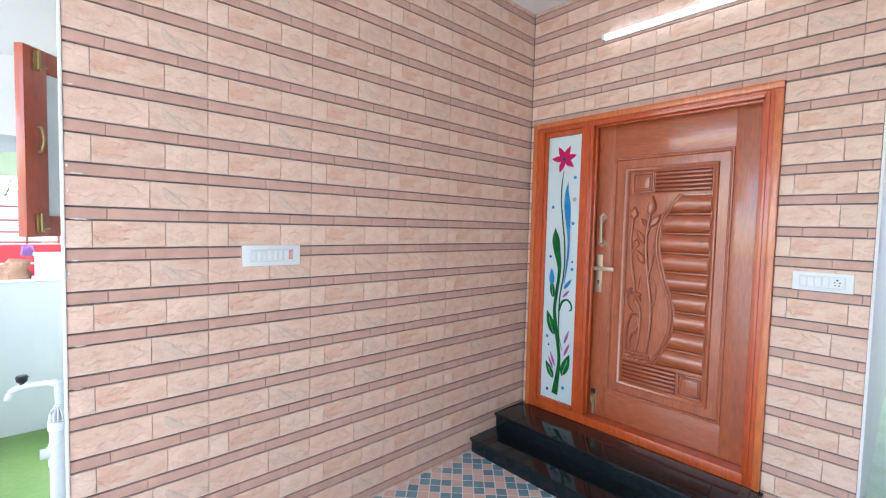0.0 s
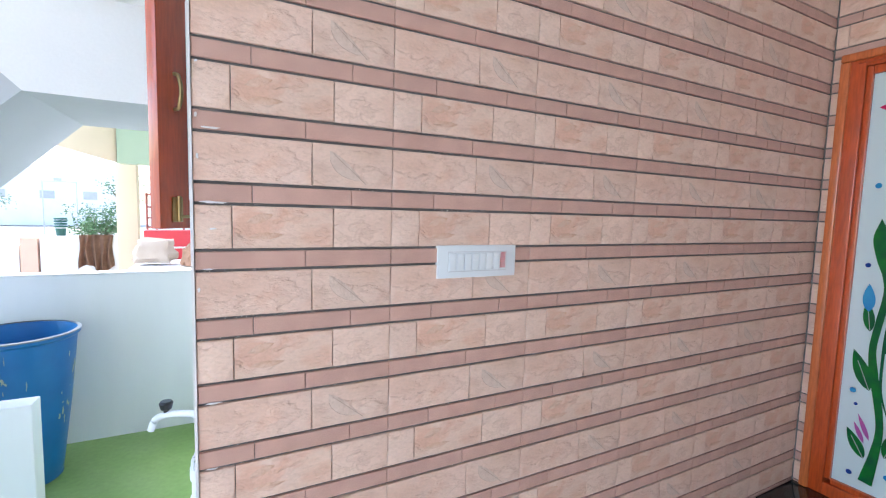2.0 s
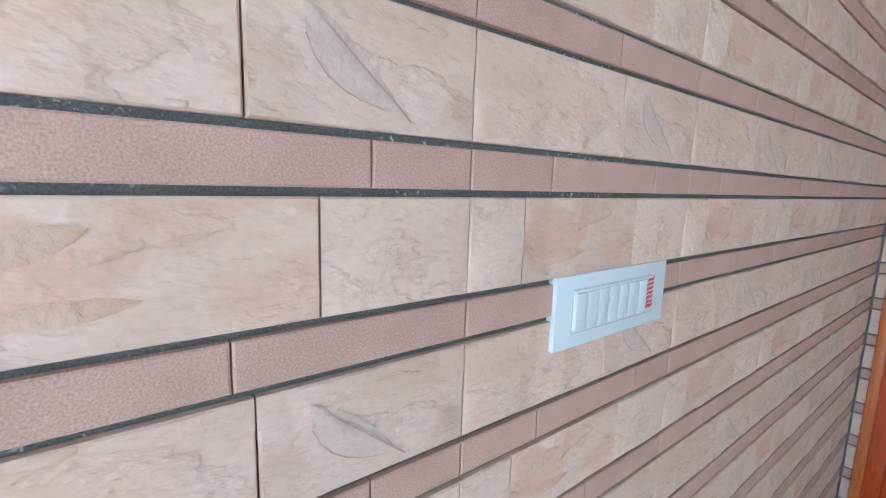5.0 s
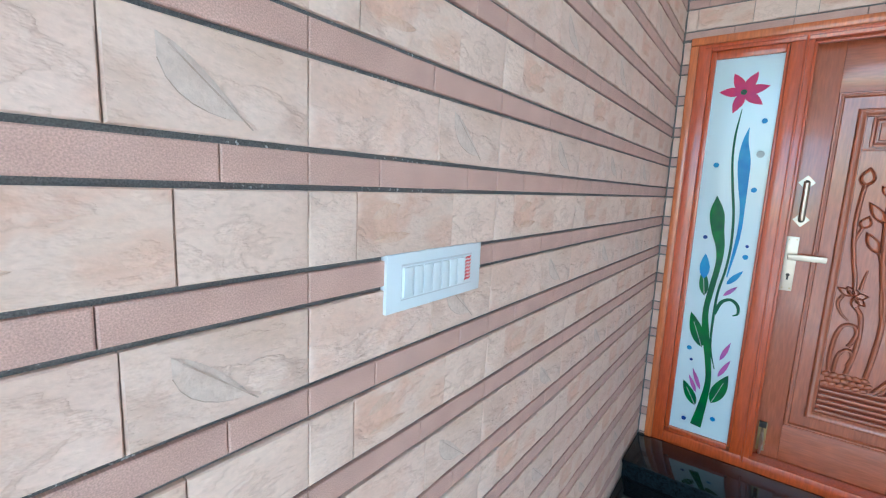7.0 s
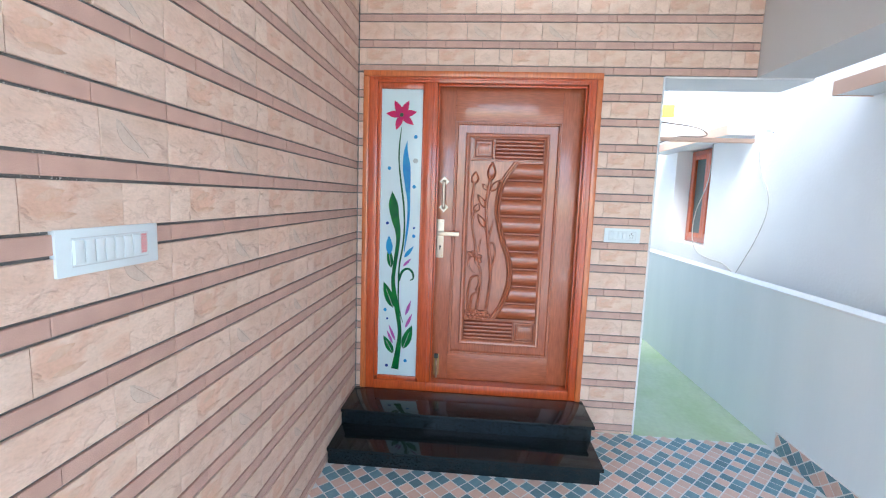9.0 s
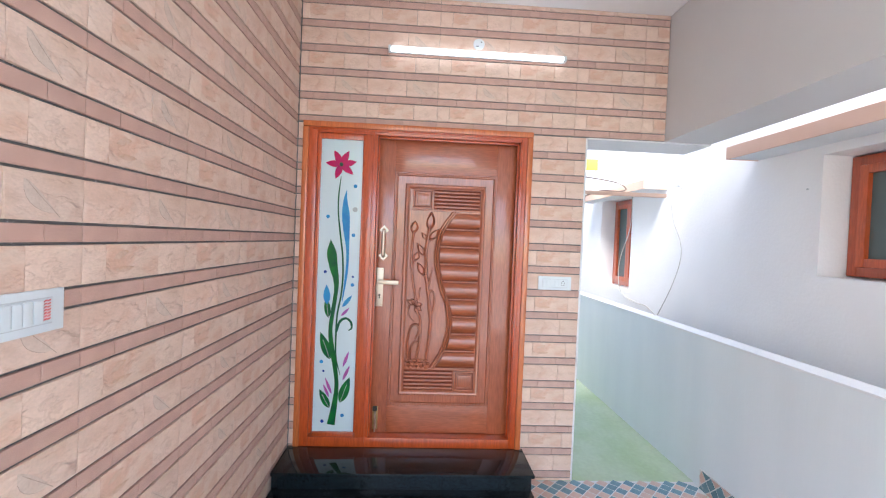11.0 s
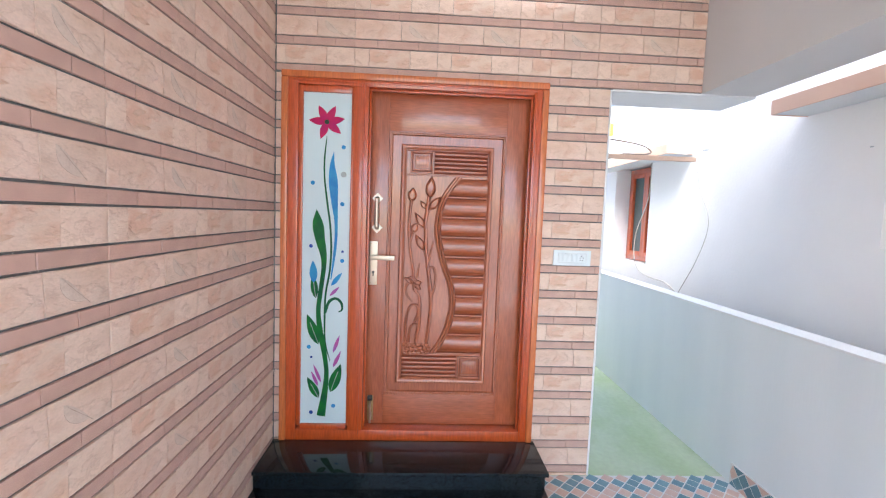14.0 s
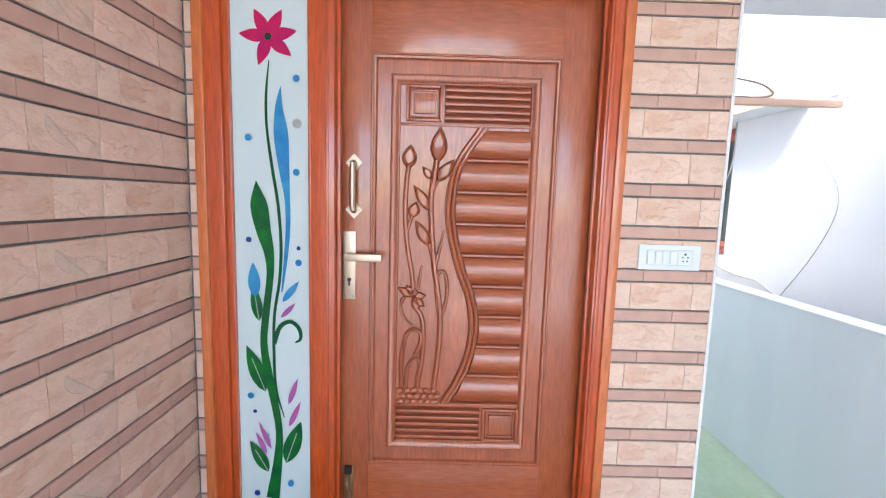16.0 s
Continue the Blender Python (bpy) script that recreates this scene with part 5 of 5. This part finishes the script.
def pillow(u0, u1, v0, v1, kind, full):
    """Vertices, faces, slots and UVs of one clad piece, u along the wall, v up, d out; its middle at the origin."""
    w, h = u1 - u0, v1 - v0
    verts, faces, slots, uvs = [], [], [], []
    off = kind * 3.1
    if kind == 4:
        b = 0.002
        top = 0.0078
        nu, nv = 1, 1
    else:
        b = 0.0020
        top = 0.0090
        nu, nv = max(2, min(8, round(w / 0.03))), 4

    def depth(u, v):
        if kind == 4:
            return top
        p = Vector((u * 13 + off, v * 16, off))
        return top - 0.001 + 0.004 * noise.noise(p) + 0.002 * noise.noise(p * 2.7)
    grid = []
    for j in range(nv + 1):
        row = []
        for i in range(nu + 1):
            u, v = -w / 2 + b + (w - 2 * b) * i / nu, -h / 2 + b * 0.8 + (h - 1.6 * b) * j / nv
            row.append(len(verts))
            verts.append((u, v, depth(u + (u0 + u1) / 2, v)))
        grid.append(row)
    rim = [grid[0][i] for i in range(nu + 1)] + [grid[j][nu] for j in range(1, nv + 1)] + [grid[nv][i] for i in range(nu - 1, -1, -1)] + [grid[j][0] for j in range(nv - 1, 0, -1)]
    for j in range(nv):
        for i in range(nu):
            faces.append((grid[j][i], grid[j][i + 1], grid[j + 1][i + 1], grid[j + 1][i]))
            slots.append(kind)
    edge = []
    for k in rim:
        u, v, _ = verts[k]
        eu, ev = u, v
        if abs(u + w / 2 - b) < 1e-6: eu = -w / 2
        if abs(u - w / 2 + b) < 1e-6: eu = w / 2
        if abs(v + h / 2 - b * 0.8) < 1e-6: ev = -h / 2
        if abs(v - h / 2 + b * 0.8) < 1e-6: ev = h / 2
        edge.append(len(verts))
        verts.append((eu, ev, 0.0068 if kind != 4 else 0.0066))
    base = []
    for k in edge:
        base.append(len(verts))
        verts.append((verts[k][0], verts[k][1], -0.001))
    m = len(rim)
    for i in range(m):
        j = (i + 1) % m
        faces += [(rim[i], edge[i], edge[j], rim[j]), (edge[i], base[i], base[j], edge[j])]
        slots += [kind, kind]
    if kind == 1 and full:
        ca, sa = math.cos(radians(-40)), math.sin(radians(-40))
        cx, cy, length = -w / 2 + 0.040, 0.034, 0.104

        def on(t, side_, lift):
            uu, vv = length * t, side_
            pu, pv = cx + uu * ca - vv * sa, cy + uu * sa + vv * ca
            pv = max(-h / 2 + 0.006, min(h / 2 - 0.006, pv))
            fi, fj = (pu + w / 2 - b) / (w - 2 * b) * nu, (pv + h / 2 - b * 0.8) / (h - 1.6 * b) * nv
            i_, j_ = max(0, min(nu - 1, int(fi))), max(0, min(nv - 1, int(fj)))
            fi, fj = fi - i_, fj - j_
            d = [verts[grid[j_ + q][i_ + p]][2] for q in (0, 1) for p in (0, 1)]
            z = (d[0] * (1 - fi) + d[1] * fi) * (1 - fj) + (d[2] * (1 - fi) + d[3] * fi) * fj
            verts.append((pu, pv, z + 0.0005 + lift))
            return len(verts) - 1
        steps_ = [k / 7 for k in range(8)]
        wid = [0.026 * math.sin(math.pi * t ** 0.85) ** 0.8 for t in steps_]
        lf = [(on(t, -x_, 0.0001), on(t, 0, 0.0010), on(t, x_ * 0.3, 0.0001)) for t, x_ in zip(steps_, wid)]
        for p, q in zip(lf, lf[1:]):
            faces += [(p[0], q[0], q[1], p[1]), (p[1], q[1], q[2], p[2])]
            slots += [5, 5]
        ol = [(on(t, -x_ + 0.0003, 0.0008), on(t, -x_ - 0.0009, 0.0006)) for t, x_ in zip(steps_[1:-1], wid[1:-1])]
        for p, q in zip(ol, ol[1:]):
            faces.append((p[0], q[0], q[1], p[1]))
            slots.append(6)
        vn = [(on(t, -0.0009, 0.0018), on(t, 0.0009, 0.0018)) for t in (0.12, 0.35, 0.55, 0.75, 0.95, 1.12)]
        for p, q in zip(vn, vn[1:]):
            faces.append((p[0], q[0], q[1], p[1]))
            slots.append(6)
    if kind == 2 and full:
        for cu_, cv_, ang, ln, wd in ((-w / 2 + 0.026, 0.010, 18, 0.062, 0.020), (-w / 2 + 0.030, -0.022, 4, 0.078, 0.016)):
            ca, sa = math.cos(radians(ang)), math.sin(radians(ang))
            lf = []
            for k in range(7):
                t = k / 6
                x_ = wd / 2 * math.sin(math.pi * t) ** 0.8
                row_ = []
                for vv, lift in ((-x_, 0.0), (0, 0.0012), (x_, 0.0)):
                    pu, pv = cu_ + ln * t * ca - vv * sa, cv_ + ln * t * sa + vv * ca
                    fi, fj = (pu + w / 2 - b) / (w - 2 * b) * nu, (pv + h / 2 - b * 0.8) / (h - 1.6 * b) * nv
                    i_, j_ = max(0, min(nu - 1, int(fi))), max(0, min(nv - 1, int(fj)))
                    fi, fj = fi - i_, fj - j_
                    d = [verts[grid[j_ + q][i_ + p]][2] for q in (0, 1) for p in (0, 1)]
                    row_.append(len(verts))
                    verts.append((pu, pv, (d[0] * (1 - fi) + d[1] * fi) * (1 - fj) + (d[2] * (1 - fi) + d[3] * fi) * fj + 0.0004 + lift))
                lf.append(row_)
            for p, q in zip(lf, lf[1:]):
                faces += [(p[0], q[0], q[1], p[1]), (p[1], q[1], q[2], p[2])]
                slots += [7, 7]
    uvs = [(v[0] + (u0 + u1) / 2 + off, v[1] + off * 0.37) for v in verts]
    return verts, faces, slots, uvs


def fill_mesh(name, pieces):
    verts, faces, slots, uvs = [], [], [], []
    for (ve, fa, sl, uv), place in pieces:
        n0 = len(verts)
        verts += [place(v) for v in ve]
        faces += [tuple(i + n0 for i in f) for f in fa]
        slots += sl
        uvs += uv
    me = bpy.data.meshes.new(name)
    me.from_pydata(verts, [], faces)
    for m in MATS:
        me.materials.append(m)
    me.polygons.foreach_set("material_index", slots)
    lay = me.uv_layers.new(name="UVMap")
    idx = np.empty(len(me.loops), dtype=np.int32)
    me.loops.foreach_get("vertex_index", idx)
    lay.data.foreach_set("uv", np.array(uvs, dtype=np.float32)[idx].ravel())
    me.shade_smooth()
    me.set_sharp_from_angle(angle=radians(22))
    me.update()
    return me


CACHE = {}


def clad(wall, place, turn, u_lo, u_hi, z_lo, z_hi, seam, near, rest):
    """Lays the cladding on a rectangle of a wall. u runs to the viewer's right; seam is a u where a tile begins."""
    for r in range(-5, 7):
        ztop = 1.366 + VP * r
        for row, dv, hh in ROWS_:
            v1, v0 = min(ztop - dv, z_hi), max(ztop - dv - hh, z_lo)
            if v1 - v0 < 0.008:
                continue
            for k in range(math.floor((u_lo - seam) / UV_PITCH) - 1, math.ceil((u_hi - seam) / UV_PITCH) + 1):
                for a, b, kind in CUTS[row]:
                    g0 = 0.0006 if (a == 0.0 and row in "SB") else GAPV / 2
                    g1 = 0.0006 if (b == 1.0 and row in "SB") else GAPV / 2
                    fu0, fu1 = seam + (k + a) * UV_PITCH + g0, seam + (k + b) * UV_PITCH - g1
                    u0, u1 = max(fu0, u_lo), min(fu1, u_hi)
                    if u1 - u0 < 0.006:
                        continue
                    full = u1 - u0 > (fu1 - fu0) - 1e-6 and v1 - v0 > hh - 1e-6
                    key = (row, a, round(u1 - u0, 4), round(v1 - v0, 4))
                    if key not in CACHE:
                        CACHE[key] = pillow(a * UV_PITCH + (u0 - fu0), a * UV_PITCH + (u0 - fu0) + (u1 - u0), 0, v1 - v0, kind, full)
                    geo = CACHE[key]
                    cu, cv = (u0 + u1) / 2, (v0 + v1) / 2
                    if near(cu, cv):
                        if (key, turn) not in CACHE:
                            CACHE[(key, turn)] = fill_mesh("stone", [(geo, lambda q: turn_point(q, turn))])
                        ob = new("stone" if kind != 4 else "stone_strip", CACHE[(key, turn)])
                        ob.location = place(cu, cv)
                        ob.parent = wall
                    else:
                        o = Vector(place(cu, cv))
                        rest.append((geo, lambda q, o=o: tuple(o + Vector(turn_point(q, turn)))))


def turn_point(q, turn):
    """Piece coordinates to the wall's: 'y' walls look towards -y, 'x' walls towards -x."""
    u, v, d = q
    return (u, -d, v) if turn == "y" else (-d, -u, v)


side, dwall = bpy.data.objects["wall_side"], bpy.data.objects["wall_door"]
rest = []
clad(side, lambda u, z: (u, WY + GR, z), "y", FIN, DX + 0.008, 0.0, CEIL, 1.10, lambda u, z: u < 2.45 and 0.45 < z < 2.15, rest)
me = fill_mesh("stone_field", rest)
ob = tagged(new("stone_field", me), kind="stuff")
ob.parent = side
rest = []
clad(dwall, lambda u, z: (DX + GR, -u, z), "x", -(WY - 0.006), -1.6962, 2.2788, CEIL, -1.877, lambda u, z: z < 2.76, rest)
clad(dwall, lambda u, z: (DX + GR, -u, z), "x", -1.6962, -BEAM_Y, HEAD, CEIL, -1.877, lambda u, z: z < 2.76, rest)
clad(dwall, lambda u, z: (DX + GR, -u, z), "x", -1.6962, -OPEN_Y, 0.0, HEAD - 0.001, -1.717, lambda u, z: True, rest)
clad(dwall, lambda u, z: (DX + GR, -u, z), "x", -(WY - 0.006), -3.1640, 0.0, 2.2788, -1.877, lambda u, z: False, rest)
me = fill_mesh("stone_field", rest)
ob = tagged(new("stone_field", me), kind="stuff")
ob.parent = dwall

# whitewash smears near the free end of the cladding
rng = random.Random(21)
for x, z, w, h in ((0.69, 1.676, 0.022, 0.0030), (0.692, 1.519, 0.030, 0.0032), (0.68, 1.374, 0.014, 0.002), (0.685, 1.072, 0.018, 0.002), (0.675, 1.976, 0.011, 0.002), (0.68, 0.92, 0.014, 0.002),
                   (0.662, 1.70, 0.003, 0.006), (0.663, 1.615, 0.003, 0.007), (0.690, 1.462, 0.009, 0.002), (0.662, 1.33, 0.003, 0.006), (0.664, 1.81, 0.004, 0.003)):
    bm = B()
    pts = []
    for q in range(14):
        t = 2 * math.pi * q / 14
        k = rng.uniform(0.55, 1.1)
        pts.append((x + w * k * math.cos(t), WY - 0.0022, z + h * k * math.sin(t)))
    prism(bm, pts, (0, 0, 0), (0, 0.0016, 0))
    sm = link("paint_smear", bm, M_WHITE)
    sm.parent = side

# ---- mosaic floor, set on the diagonal ----
PITCH = 0.064
U0, V0 = 2.944, 1.522
PATTERN = ("TPTT", "PPTP", "TTPP", "PTPT")


def chip(h=PITCH - 0.0065, b=0.0006):
    bm = B()
    o = h / 2
    lo = [bm.verts.new((x, y, -0.006)) for x, y in ((-o, -o), (o, -o), (o, o), (-o, o))]
    mid = [bm.verts.new((x, y, -b)) for x, y in ((-o, -o), (o, -o), (o, o), (-o, o))]
    hi = [bm.verts.new((x, y, 0)) for x, y in ((-o + b, -o + b), (o - b, -o + b), (o - b, o - b), (-o + b, o - b))]
    for p, q in ((lo, mid), (mid, hi)):
        for i in range(4):
            bm.faces.new((p[i], p[(i + 1) % 4], q[(i + 1) % 4], q[i]))
    bm.faces.new(hi)
    return bm


chips = {}
for k, m in (("T", M_TEALT), ("P", M_PINKT)):
    bm = chip()
    bmesh.ops.rotate(bm, cent=(0, 0, 0), matrix=Matrix.Rotation(radians(45), 3, "Z"), verts=bm.verts)
    me = bpy.data.meshes.new("floor_chip")
    bm.to_mesh(me)
    bm.free()
    me.materials.append(m)
    chips[k] = me
floor = bpy.data.objects["floor"]
far = {"T": ([], []), "P": ([], [])}
R2 = math.sqrt(0.5)
count = 0
for i in range(-20, 130):
    for j in range(-90, 90):
        u, v = U0 + (i - 38.5) * PITCH, V0 + (j - 19.5) * PITCH
        x, y = (u + v) * R2, (u - v) * R2
        if not (-0.4 < x < DX - 0.02 and PAR_Y + 0.02 < y < WY - 0.02):
            continue
        if x > 2.74 and y > 1.75:
            continue
        k = PATTERN[i % 4][j % 4]
        if count < 300 and x > 2.62:
            count += 1
            ob = new("floor_tile", chips[k])
            ob.location = (x, y, 0)
            ob.parent = floor
        else:
            vs, fs = far[k]
            n0 = len(vs)
            me = chips[k]
            vs += [(q.co.x + x, q.co.y + y, q.co.z) for q in me.vertices]
            fs += [tuple(n + n0 for n in p.vertices) for p in me.polygons]
for k, (vs, fs) in far.items():
    me = bpy.data.meshes.new("floor_tiles")
    me.from_pydata(vs, [], fs)
    me.materials.append(chips[k].materials[0])
    ob = tagged(new("floor_tiles", me), kind="stuff")
    ob.parent = floor

# skirting of the same small tiles at the parapet's foot, and a thin peach skirting line
skirt = setting("baseboard", box(B(), -1.6, 3.205, PAR_Y + 0.001, PAR_Y + 0.012, 0.0, 0.125), M_GROUT, "tiled skirting along the parapet, diagonal teal and peach", "baseboard")
bm_t, bm_p = B(), B()
n = 0
for i in range(0, 84):
    for j in range(-1, 4):
        cx, cz = 3.205 - 0.02 - i * PITCH * R2, 0.06 + (j - 0.5 + 0.5 * (i % 2)) * PITCH * 2 * R2 - 0.026
        h = (PITCH - 0.0065) * R2
        pts = [(cx - h, cz), (cx, cz - h), (cx + h, cz), (cx, cz + h)]
        pts = [(min(x, 3.204), min(max(z, 0.001), 0.124)) for x, z in pts]
        if max(p[1] for p in pts) - min(p[1] for p in pts) < 0.02:
            continue
        k = "T" if (i * 7 + j * 3) % 5 < 3 else "P"
        bm = B()
        prism(bm, [(x, PAR_Y + 0.011, z) for x, z in pts], (0, 0, 0), (0, 0.0025, 0))
        part("skirting_tile", bm, M_TEALT if k == "T" else M_PINKT, skirt, smooth=False)
